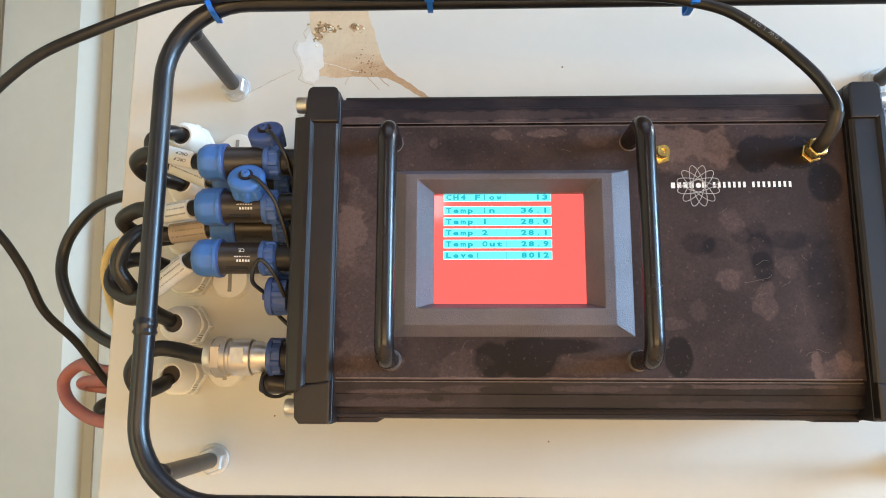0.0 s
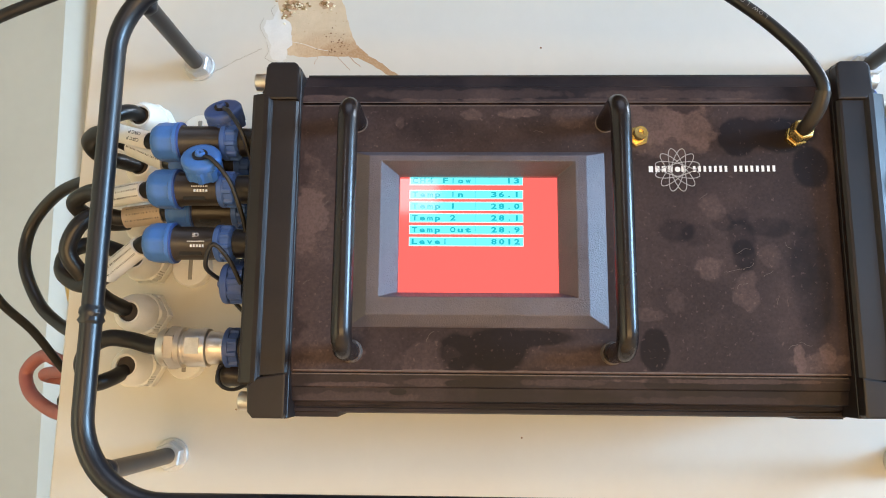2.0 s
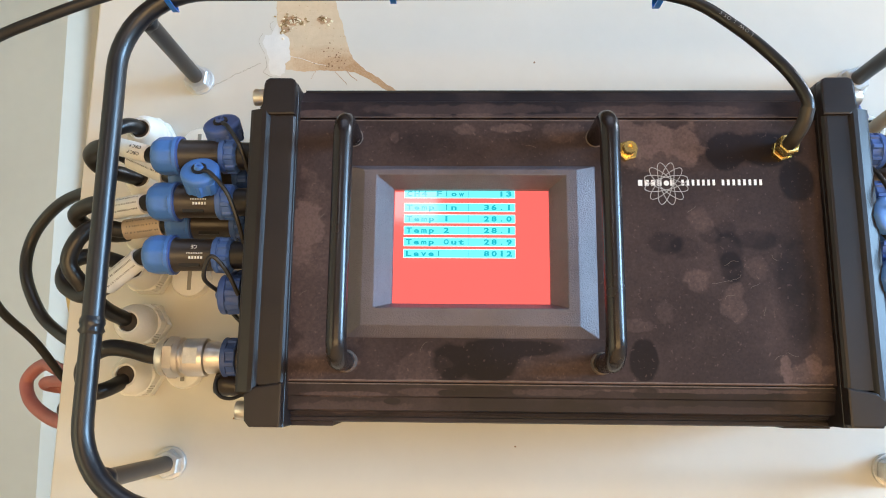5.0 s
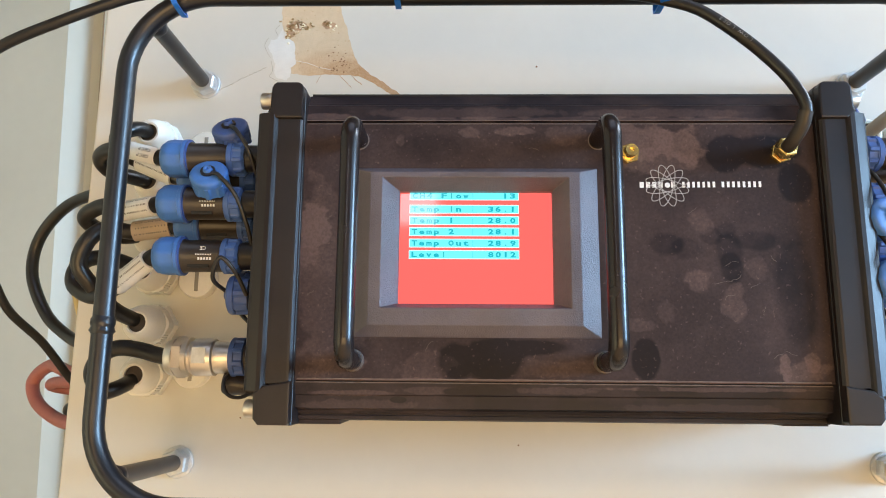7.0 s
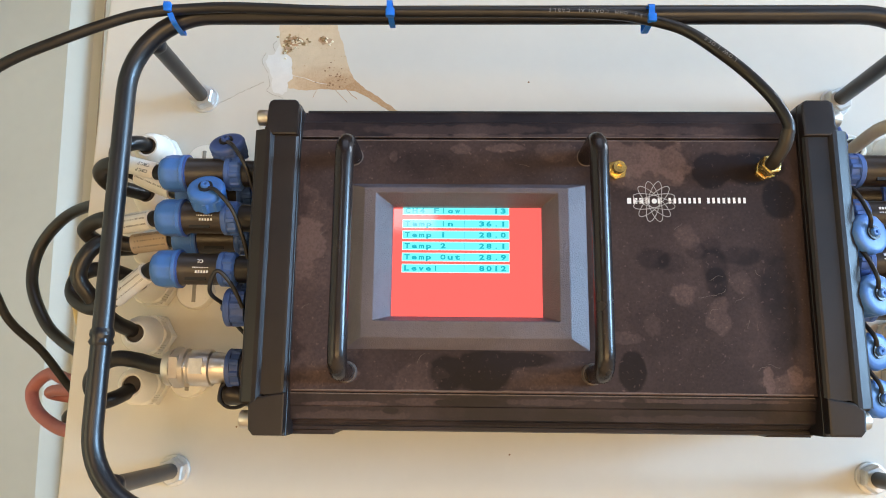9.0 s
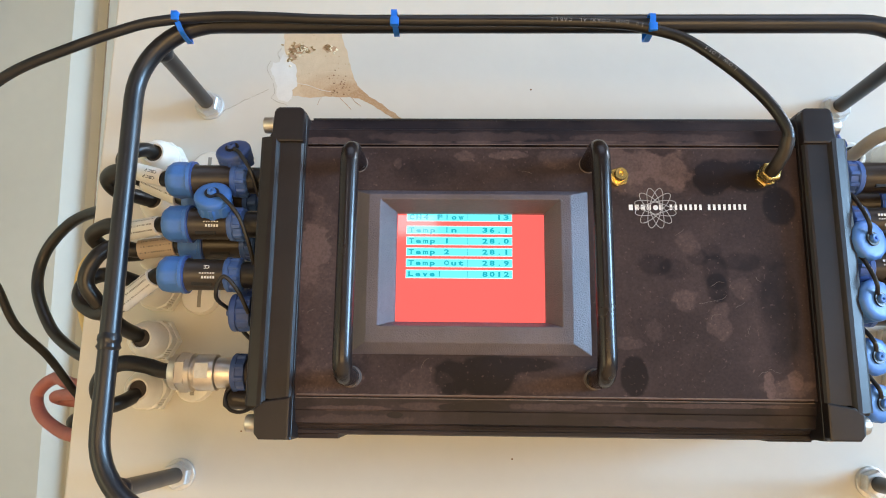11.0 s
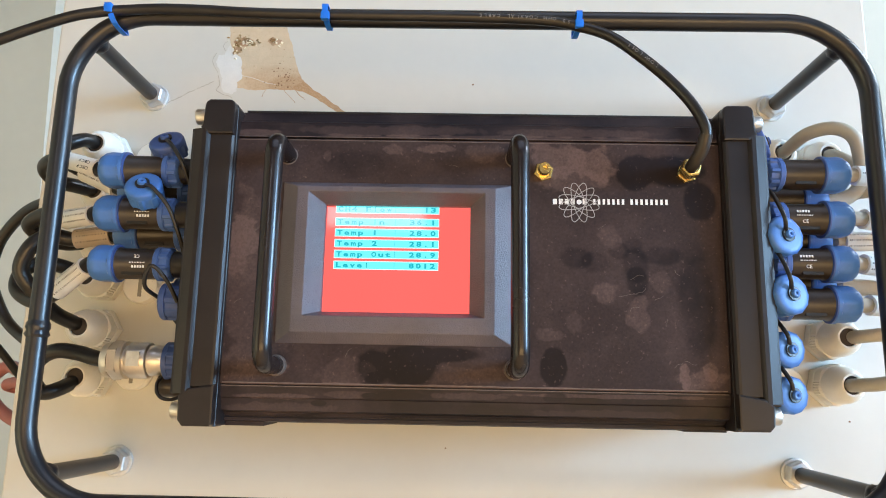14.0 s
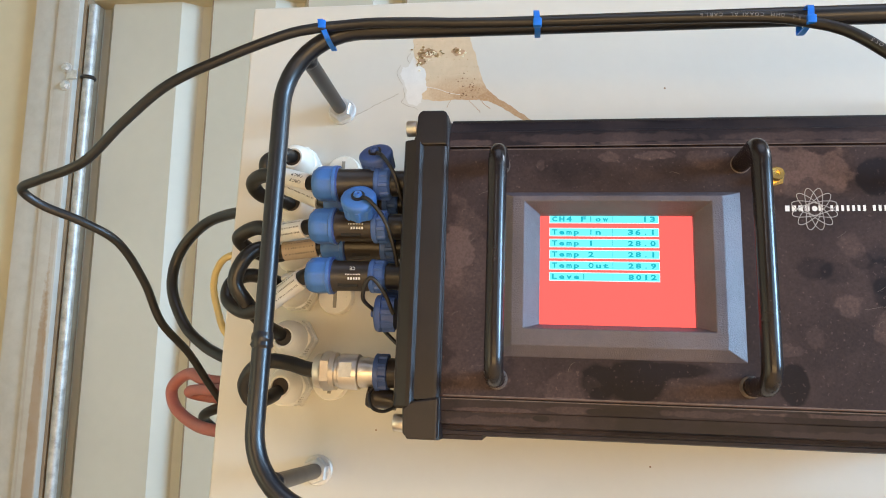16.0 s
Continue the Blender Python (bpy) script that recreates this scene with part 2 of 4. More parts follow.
FLAKE = material("paint_flake_edge", (0.47, 0.43, 0.36), 0.7, vary=0.3, scale=300)
BARE = material("scraped_paint", (0.72, 0.71, 0.68), 0.6, vary=0.06, scale=120, bump=0.5, bump_scale=500, relief=0.0002)
SCRAPE = material("pale_scratch", (0.115, 0.088, 0.076), 0.8, vary=0.3, scale=300)
EDGE = material("edge_dust", (0.48, 0.36, 0.30), 0.8, vary=0.6, scale=260, tint=(0.10, 0.07, 0.06))
DUSTY = material("dust_rim", (0.14, 0.105, 0.088), 0.8, vary=0.4, scale=300)
MUDRUN = material("brown_run", (0.22, 0.12, 0.06), 0.85, vary=0.3, scale=300, bump=0.3, bump_scale=900)
RUN = material("brown_streak", (0.47, 0.31, 0.19), 0.85, vary=0.25, scale=300, bump=0.3, bump_scale=900)
CRUMB = material("mud_crumbs", (0.27, 0.155, 0.06), 0.6, vary=0.4, scale=330, bump=1.0, bump_scale=900, tint=(0.52, 0.36, 0.17), relief=0.0004)
SEAL = material("brown_seal", (0.04, 0.027, 0.02), 0.6, vary=0.3, scale=300)
# dark brown of the sheet seams, also the painted shade beside the column
SEAM_SHADE = material("brown_seam_and_shade", (0.26, 0.19, 0.12), 0.7, vary=0.2, scale=20)
SLOT_SHADE = material("grey_slot_shade", (0.30, 0.28, 0.24), 0.6, vary=0.1, scale=200)
DARK = material("dark_joint", (0.008, 0.007, 0.007), 0.6)
TIE = material("blue_tie", (0.012, 0.17, 0.72), 0.36, vary=0.1, scale=200)
RED = glow("screen_red", (1.0, 0.138, 0.122), 1.0)
CYAN = glow("screen_cyan", (0.16, 0.88, 0.96), 1.0)
PALE = glow("screen_white", (0.72, 0.93, 0.95), 1.0)
TEAL = glow("screen_teal", (0.01, 0.43, 0.53), 0.97)

# ---------------------------------------------------------------- building helpers
# Places are given in millimetres as (x, d, z): x to the right, d out from the cabinet's front, z up from 1.5 m.
FRONT = 0.37315


def at(x, d, z):
    return Vector((x * 0.001, FRONT - d * 0.001, 1.5 + z * 0.001))


def thing(name, x, d, z, label, category, group="", kind=""):
    ob = new(name)
    ob.empty_display_size = 0.01
    ob.location = at(x, d, z)
    return tagged(ob, label, category, group, kind)


def base_of(parent):
    v = Vector((0, 0, 0))
    while parent is not None:
        v += parent.location
        parent = parent.parent
    return v


def part(name, bm, mat, parent=None, label="", smooth=True, origin=None, flat=0.0):
    """Links a bmesh, built in millimetres (x, -d, z), as one mesh object under its thing."""
    bmesh.ops.recalc_face_normals(bm, faces=bm.faces)
    base = base_of(parent) if parent else (origin if origin is not None else Vector((0, 0, 0)))
    zero = at(0, 0, 0)
    for v in bm.verts:
        v.co = v.co * 0.001 + zero - base
    me = bpy.data.meshes.new(name)
    bm.to_mesh(me)
    bm.free()
    if smooth:
        for p in me.polygons:
            p.use_smooth = not (flat and p.area > flat * 1e-6)
        me.set_sharp_from_angle(angle=radians(40))
    me.materials.append(mat)
    ob = new(name, me)
    if parent:
        ob.parent = parent
    else:
        ob.location = base
    if label:
        ob["label"] = label
    return ob


def bm_box(x0, x1, d0, d1, z0, z1, bevel=0.0, seg=2, bm=None):
    own = bmesh.new()
    vs = [own.verts.new((x, -d, z)) for x in (x0, x1) for d in (d0, d1) for z in (z0, z1)]
    for q in ((0, 1, 3, 2), (4, 6, 7, 5), (0, 4, 5, 1), (2, 3, 7, 6), (0, 2, 6, 4), (1, 5, 7, 3)):
        own.faces.new([vs[i] for i in q])
    if bevel:
        bmesh.ops.bevel(own, geom=own.edges[:], offset=bevel, segments=seg, profile=0.6, affect="EDGES", clamp_overlap=True)
    return own if bm is None else merged(bm, own)


def merged(bm, other):
    me = bpy.data.meshes.new("tmp")
    other.to_mesh(me)
    other.free()
    bm.from_mesh(me)
    bpy.data.meshes.remove(me)
    return bm


def bm_prism(outline, lo, hi, along="d", bevel=0.0, seg=2):
    """A plate with that outline: (x, z) pairs along d, or (d, z) pairs along x."""
    bm = bmesh.new()
    ends = []
    for k in (lo, hi):
        ends.append([bm.verts.new((a, -k, b) if along == "d" else (k, -a, b)) for a, b in outline])
    n = len(outline)
    bm.faces.new(ends[0])
    bm.faces.new(ends[1][::-1])
    for i in range(n):
        j = (i + 1) % n
        bm.faces.new((ends[0][i], ends[0][j], ends[1][j], ends[1][i]))
    if bevel:
        bmesh.ops.recalc_face_normals(bm, faces=bm.faces)
        edges = [e for e in bm.edges if abs((e.verts[0].co.y if along == "d" else e.verts[0].co.x) - (-hi if along == "d" else hi)) < 1e-4
                 and abs((e.verts[1].co.y if along == "d" else e.verts[1].co.x) - (-hi if along == "d" else hi)) < 1e-4]
        bmesh.ops.bevel(bm, geom=edges, offset=bevel, segments=seg, profile=0.6, affect="EDGES", clamp_overlap=False)
    return bm


def frame_of(axis):
    a = Vector(axis).normalized()
    s = a.orthogonal().normalized() if abs(a.z) > 0.95 else a.cross(Vector((0, 0, 1))).normalized()
    return a, s, a.cross(s).normalized()


def bm_lathe(profile, origin, axis, seg=32, phase=0.0, bm=None, flute=None):
    """A turned body: (along, radius) pairs from origin (x, d, z) along axis (x, d, z). flute(along, angle) scales the radius."""
    bm = bm or bmesh.new()
    o = Vector((origin[0], -origin[1], origin[2]))
    a, s, u = frame_of((axis[0], -axis[1], axis[2]))
    rings = []
    for h, r in profile:
        if r < 1e-6:
            rings.append([bm.verts.new(o + a * h)])
            continue
        ring = []
        for i in range(seg):
            w = 2 * math.pi * i / seg + phase
            q = r * (flute(h, w) if flute else 1)
            ring.append(bm.verts.new(o + a * h + (s * math.cos(w) + u * math.sin(w)) * q))
        rings.append(ring)
    for p, q in zip(rings, rings[1:]):
        if len(p) == 1 and len(q) == 1:
            continue
        for i in range(seg):
            j = (i + 1) % seg
            if len(p) == 1:
                bm.faces.new((p[0], q[i], q[j]))
            elif len(q) == 1:
                bm.faces.new((p[i], q[0], p[j]))
            else:
                bm.faces.new((p[i], q[i], q[j], p[j]))
    for ring, first in ((rings[0], True), (rings[-1], False)):
        if len(ring) > 1:
            bm.faces.new(ring if first else ring[::-1])
    return bm


def spline(points, steps=8):
    """A smooth line through the points (Catmull-Rom)."""
    pts = [Vector(p) for p in points]
    pts = [2 * pts[0] - pts[1]] + pts + [2 * pts[-1] - pts[-2]]
    out = []
    for i in range(1, len(pts) - 2):
        p0, p1, p2, p3 = pts[i - 1:i + 3]
        for k in range(steps):
            t = k / steps
            out.append(0.5 * (2 * p1 + (p2 - p0) * t + (2 * p0 - 5 * p1 + 4 * p2 - p3) * t * t + (3 * p1 - p0 - 3 * p2 + p3) * t ** 3))
    out.append(pts[-2])
    return out


def bm_sweep(line, r, seg=14, bm=None, closed=False):
    """A round bar along a line of (x, d, z) points. r: a radius, or one for each point."""
    bm = bm or bmesh.new()
    pts = [Vector((p[0], -p[1], p[2])) for p in line]
    n = len(pts)
    side, rings = None, []
    for i, p in enumerate(pts):
        nxt = pts[(i + 1) % n] if closed else pts[min(i + 1, n - 1)]
        prv = pts[i - 1] if closed else pts[max(i - 1, 0)]
        a = (nxt - prv).normalized()
        side = (side - a * side.dot(a)).normalized() if side is not None else frame_of(a)[1]
        up = a.cross(side)
        q = r[i] if isinstance(r, (list, tuple)) else r
        rings.append([bm.verts.new(p + (side * math.cos(2 * math.pi * k / seg) + up * math.sin(2 * math.pi * k / seg)) * q) for k in range(seg)])
    pairs = list(zip(rings, rings[1:])) + ([(rings[-1], rings[0])] if closed else [])
    for a, b in pairs:
        for i in range(seg):
            j = (i + 1) % seg
            bm.faces.new((a[i], b[i], b[j], a[j]))
    if not closed:
        bm.faces.new(rings[0][::-1])
        bm.faces.new(rings[-1])
    return bm


def bm_text(text, size, origin, right=(1, 0, 0), up=(0, 0, 1), thick=0.05, center=False, width=None, bold=0.0):
    """Lettering as a mesh, size in millimetres: it starts at origin (x, d, z) and runs to the right."""
    cu = bpy.data.curves.new("lettering", "FONT")
    cu.body, cu.size, cu.extrude, cu.resolution_u, cu.offset = text, size, thick, 2, bold
    ob = bpy.data.objects.new("lettering", cu)
    scene.collection.objects.link(ob)
    me = bpy.data.meshes.new_from_object(ob.evaluated_get(bpy.context.evaluated_depsgraph_get()))
    bpy.data.objects.remove(ob)
    bpy.data.curves.remove(cu)
    bm = bmesh.new()
    bm.from_mesh(me)
    bpy.data.meshes.remove(me)
    r = Vector((right[0], -right[1], right[2])).normalized()
    u = Vector((up[0], -up[1], up[2])).normalized()
    o = Vector((origin[0], -origin[1], origin[2]))
    xs = [v.co.x for v in bm.verts] or [0]
    k = (width / (max(xs) - min(xs))) if width else 1.0
    mid = (max(xs) + min(xs)) / 2 if center else min(xs)
    for v in bm.verts:
        c = v.co.copy()
        v.co = o + r * ((c.x - mid) * k) + u * c.y + r.cross(u) * c.z
    return bm

# ---------------------------------------------------------------- the room
def bm_upright(outline, z0, z1):
    """A sheet or body with that plan outline of (x, d) pairs, from z0 to z1."""
    bm = bmesh.new()
    lo = [bm.verts.new((x, -d, z0)) for x, d in outline]
    hi = [bm.verts.new((x, -d, z1)) for x, d in outline]
    n = len(outline)
    for i in range(n):
        j = (i + 1) % n
        bm.faces.new((lo[i], lo[j], hi[j], hi[i]))
    bm.faces.new(lo[::-1])
    bm.faces.new(hi)
    return bm


Z0, Z1 = -1500, 1700
floor = part("floor", bm_box(-2100, 5700, -1450, 3300, Z0 - 60, Z0), EARTH, smooth=False)
tagged(floor, "bare brown earth-coloured floor", "floor", kind="structure")
# unseen ceiling, dark to hold down the bounce, with gaps for lamps and sun
roof = bmesh.new()
for x0, x1, d0, d1 in ((-2100, 5700, -1450, -400), (-2100, 1950, -400, 300), (3250, 5700, -400, 300), (-2100, 5700, 300, 320), (-2100, -900, 320, 2300), (1900, 5700, 320, 2300), (-2100, 5700, 2300, 3300)):
    bm_box(x0, x1, d0, d1, Z1, Z1 + 60, bm=roof)
ceiling = part("ceiling", roof, BROWN, smooth=False)
tagged(ceiling, "unseen plain ceiling, kept dark brown, with openings for the lamps", "ceiling", kind="structure")

# the ribbed sheet wall: broad pans, with a groove whose two flanks catch the light differently
profile = []
x = -1060.0
while x < 5300:
    profile += [(x if x > -1000 else x - 20, -1150), (x + 164, -1150), (x + 206, -1182), (x + 228, -1182), (x + 246, -1150)]
    x += 246.0
outline = [p for p in profile if p[0] <= 5590] + [(5595, -1150), (5595, -1240), (-1180, -1240), (-1180, -1150), (-1146, -1150), (-1120, -1176), (-1104, -1176)]
wall_north = part("wall_north", bm_upright(outline, Z0, 926), SHEET, smooth=False)
tagged(wall_north, "beige ribbed sheet-metal wall", "wall", kind="structure")
seam = bmesh.new()
for k in range(0, 25):
    bm_box(-814 + k * 246, -811 + k * 246, -1151, -1148.5, Z0, 926, bm=seam)
part("seam", seam, SEAM_SHADE, wall_north, "dark overlap seam between two sheets", smooth=False)
part("wall_north_left", bm_box(-2095, -1257, -1240, -1120, Z0, Z1, 2), TAN, wall_north, "tan plain sheet", smooth=False).name = "sheet"
beam = part("roof_beam", bm_box(-1125, 5595, -1240, -1128, 926, 1000, 4), TAN, origin=at(0, -1165, 926))
tagged(beam, "tan painted steel beam along the top of the wall", "beam", kind="structure")
part("wall_fill", bm_box(-1130, 5595, -1240, -1200, 1000, Z1), SHEET, wall_north, smooth=False).name = "sheet"

column = thing("steel_column", -1215, -1100, Z0, "grey painted folded-steel wall column", "column", kind="structure")
part("web", bm_box(-1256, -1190, -1240, -1096, Z0, Z1, 3), COLUMN, column)
part("flange", bm_box(-1189, -1131, -1240, -1088, Z0, Z1, 4), COLUMN, column)
bolts = []
for zz in (735, 690):
    bolt = thing("hex_bolt", -1150, -1088, zz, "zinc hex bolt on the grey column", "bolt", "column bolts")
    part("head", bm_lathe([(0, 9), (8, 9), (9.5, 7)], (-1150, -1087.8, zz), (0, 1, 0), 6), ZINC, bolt, smooth=False)
    part("washer", bm_lathe([(0, 13), (2, 13)], (-1150, -1088, zz), (0, 1, 0), 20), ZINC, bolt, smooth=False)
    bolts.append(bolt)
# brown strip with the shade between column and conduit put into its colour
part("gap", bm_box(-1130, -1122, -1240, -1104, Z0, Z1), SEAM_SHADE, column, "brown strip coloured as the shade beside the column", smooth=False)
conduit = thing("conduit", -1107, -1112, Z0, "galvanised steel conduit pipe fixed beside the column", "pipe")
part("pipe", bm_sweep([(-1107, -1112, Z0), (-1107, -1112, 0), (-1107, -1112, 904)], 12.5, 20), GALV, conduit)
strap = part("strap", bm_box(-1146, -1118, -1088, -1083, 705, 727, 2), ZINC, conduit, "zinc fixing lug")
part("band", bm_sweep([(-1107 + 14 * math.cos(a), -1112 + 14 * math.sin(a), 716) for a in [i * math.pi / 10 for i in range(20)]], 5, 8, closed=True), RUBBER, conduit, "black cable tie")

# the sheet wall and what is fixed to it lean in a little at the top
lean = Matrix.Translation((0, 1.523, 2.02)) @ Matrix.Rotation(radians(4.0), 4, "X") @ Matrix.Translation((0, -1.523, -2.02))
for ob in [wall_north, beam, column, conduit] + bolts:
    ob.matrix_basis = lean @ ob.matrix_basis

# unseen side walls with openings for the lamps, and a rear wall darkened for reflections
wall_east = bmesh.new()
for d0, d1, z0, z1 in ((-1450, 1180, Z0, Z1), (3100, 3300, Z0, Z1), (1180, 3100, Z0, -60), (1180, 3100, 1620, Z1)):
    bm_box(5600, 5700, d0, d1, z0, z1, bm=wall_east)
tagged(part("wall_east", wall_east, TAN, smooth=False), "tan side wall with a large opening", "wall", kind="structure")
wall_west = bmesh.new()
for d0, d1, z0, z1 in ((-1450, 900, Z0, Z1), (2400, 3300, Z0, Z1), (900, 2400, 350, Z1)):
    bm_box(-2100, -2000, d0, d1, z0, z1, bm=wall_west)
tagged(part("wall_west", wall_west, TAN, smooth=False), "unseen tan side wall with an opening for the left fill lamp", "wall", kind="structure")
wall_south = bmesh.new()
for x0, x1, z0, z1 in ((-2100, -900, Z0, Z1), (-900, -600, -80, Z1), (-600, -80, -80, 740), (-600, -80, 1010, Z1), (-80, 1900, -80, Z1), (1900, 2130, Z0, Z1), (2130, 3370, Z0, 80), (2130, 3370, 1360, Z1), (3370, 5600, Z0, Z1)):
    bm_box(x0, x1, 3200, 3300, z0, z1, bm=wall_south)
tagged(part("wall_south", wall_south, BROWN, smooth=False), "unseen rear wall, kept dark brown for the reflections, with openings for the lamps", "wall", kind="structure")
tagged(part("ground", bm_box(-60000, 60000, -60000, 60000, Z0 - 120, Z0 - 62), EARTH, smooth=False), "dry brown earth outside", "ground", kind="structure")

# ---------------------------------------------------------------- the cabinet
cabinet = thing("control_cabinet", 63, -150, Z0, "cream powder-coated steel cabinet with cable glands in its front", "cabinet")
part("body", bm_box(-187.2, 315.5, -300, -18, Z0 + 2, 232, 3), CREAM, cabinet, flat=500)
front = part("front_panel", bm_box(-189.0, 317.5, -17, 0, Z0 + 30, 234.5, 1.6, 3), CREAM, cabinet, "cream front panel with a brown stain", flat=3000)

# the stain where a mud nest was scraped from the paint
rng = random.Random(4)


def ragged(anchors, depth, rough, steps=9, centre=None):
    pts = []
    n = len(anchors)
    for i in range(n):
        (x0, z0), (x1, z1) = anchors[i], anchors[(i + 1) % n]
        for k in range(steps):
            t = k / steps
            j = noise.noise(Vector((x0 + (x1 - x0) * t, z0 + (z1 - z0) * t, 3.1)) * 0.35) * rough
            j2 = noise.noise(Vector((x0 + (x1 - x0) * t, z0 + (z1 - z0) * t, 9.7)) * 0.9) * rough * 0.5
            pts.append((x0 + (x1 - x0) * t + j + j2, z0 + (z1 - z0) * t + j - j2))
    if centre is None:
        return bm_prism(pts, 0.02, depth)
    pts.sort(key=lambda p: math.atan2(p[1] - centre[1], p[0] - centre[0]))
    bm = bmesh.new()
    rim = [bm.verts.new((x, -depth, z)) for x, z in pts]
    foot = [bm.verts.new((x, 0.05, z)) for x, z in pts]
    mid = bm.verts.new((centre[0], -depth, centre[1]))
    for i in range(len(pts)):
        k = (i + 1) % len(pts)
        bm.faces.new((rim[i], rim[k], mid))
        bm.faces.new((foot[i], foot[k], rim[k], rim[i]))
    return bm


stain = thing("mud_stain", -55, 0, 180, "brown scraped mud-nest stain on the cream panel", "stain")
part("patch", ragged([(-81, 212), (-46, 213), (-43.5, 204), (-41, 198), (-39, 189), (-36.4, 181), (-33.6, 174.6), (-29.5, 170), (-20, 163.4), (-10, 156.4), (-3, 151), (-2, 148.6), (-12, 153.8), (-22, 160.4), (-30, 165.2), (-38, 166.8), (-55, 167.2), (-64, 166.6), (-73, 168), (-74, 171.5), (-71, 174), (-71.5, 180), (-72, 187), (-77, 192), (-80, 198)], 0.10, 0.55, 8), MUD, stain, smooth=False)
part("bare_paint", ragged([(-80, 197.5), (-76.6, 192), (-71.6, 187), (-71.2, 178), (-70.6, 173.6), (-74, 170.6), (-73.6, 166), (-77, 163.4), (-82, 165.6), (-84.4, 169), (-83, 174), (-85.6, 180), (-88, 185), (-86.6, 190), (-83, 190)], 0.06, 0.8, 8), BARE, stain, "pale scraped paint", smooth=False)
for pts in (((-88.5, 191), (-90, 186), (-88.4, 181), (-86.4, 178)), ((-86, 176), (-85, 170), (-86.6, 166.5)), ((-86.8, 166), (-82, 163.4), (-78, 162.4), (-76, 161)), ((-82, 199), (-84, 196), (-82.4, 192.4)), ((-71, 176), (-64, 174.4), (-56, 171.6), (-50, 170.4))):
    part("flake", bm_sweep(spline([(x + 0.3 * math.sin(z * 3), 0.04, z) for x, z in pts], 6), 0.16, 5), FLAKE if pts[0][0] < -75 else BARE, stain, "edge of flaked paint")
dashes = [(-40, 169.5, -31, 160.5, 0.26), (-46, 169, -37, 158.5, 0.2), (-33, 170, -26, 165, 0.22), (-55, 168, -58, 162, 0.15)]
dashes += [(-117 + 28 * u, 157 + 15 * u, -117 + 28 * v, 157 + 15 * v, 0.24) for u, v in ((0, 0.34), (0.36, 0.62), (0.66, 0.8), (0.84, 1.0))]
for xa, za, xb, zb, w in dashes:
    line = [(xa + (xb - xa) * t + noise.noise(Vector((xa, za, t * 5))) * 0.9, 0.0, za + (zb - za) * t + noise.noise(Vector((za, xa, t * 5))) * 0.8) for t in [i / 10 for i in range(11)]]
    part("run", bm_sweep(line, w * 0.85, 6), FLAKE if xa < -85 else RUN, stain, "thin brown run")
for cx, cz, w, h in ((-71, 198.5, 7.5, 3.2), (-52, 199.3, 4.6, 3.0), (-75, 193, 3.0, 2.6)):
    part("crust_bed", ragged([(cx + w * math.cos(a) * 0.9, cz + h * math.sin(a) * 0.9) for a in [i * math.pi / 5 for i in range(10)]], 0.2, 1.0, 6, (cx, cz)), RUN, stain, "brown mud under the crumbs", smooth=False)
for k in range(96):
    pale = k % 5 in (1, 3)
    if k < 60:
        cx, cz = rng.gauss(-70.0 if pale else -71.5, 3.0 if pale else 4.0), rng.gauss(198.0 if pale else 198.9, 1.6)
    elif k < 80:
        cx, cz = rng.gauss(-49.6 if pale else -53.2, 1.2), rng.gauss(198.2 if pale else 199.4, 1.2)
    else:
        cx, cz = rng.gauss(-76.4, 1.5), rng.gauss(192.6, 1.8)
    r = rng.uniform(0.5, 1.25)
    lump = bmesh.new()
    bmesh.ops.create_icosphere(lump, subdivisions=2, radius=1.0)
    for v in lump.verts:
        q = 0.75 + 0.8 * noise.noise(v.co * 1.9 + Vector((cx, cz, 0)))
        v.co = Vector((cx + v.co.x * r * q, -0.1 + v.co.y * 0.9 * q, cz + v.co.z * r * 0.8 * q))
    part("crust", lump, CREAMBIT if pale else CRUMB, stain, "crumbs of dried mud")
for k in range(34):
    cx, cz = rng.gauss(-45, 5.5), rng.gauss(176, 4.2)
    r = rng.uniform(0.22, 0.6)
    if cx < -36 - (cz - 176) * 0.3:
        part("fleck", bm_lathe([(0.06, r), (0.16, r * 0.8)], (cx, 0.0, cz), (0, 1, 0), 7), MUDRUN, stain, "dark brown fleck", smooth=False)
for sx, sz, r in ((73, 172, 0.6), (287, -27, 0.6), (-92, -33, 0.5), (60, -46, 0.5)):
    speck = thing("speck", sx, 0, sz, "small dark dirt speck on the cream panel", "speck", "panel specks")
    part("spot", bm_lathe([(0, r), (0.12, r * 0.9)], (sx, 0.0, sz), (0, 1, 0), 9), MUDRUN, speck, smooth=False)


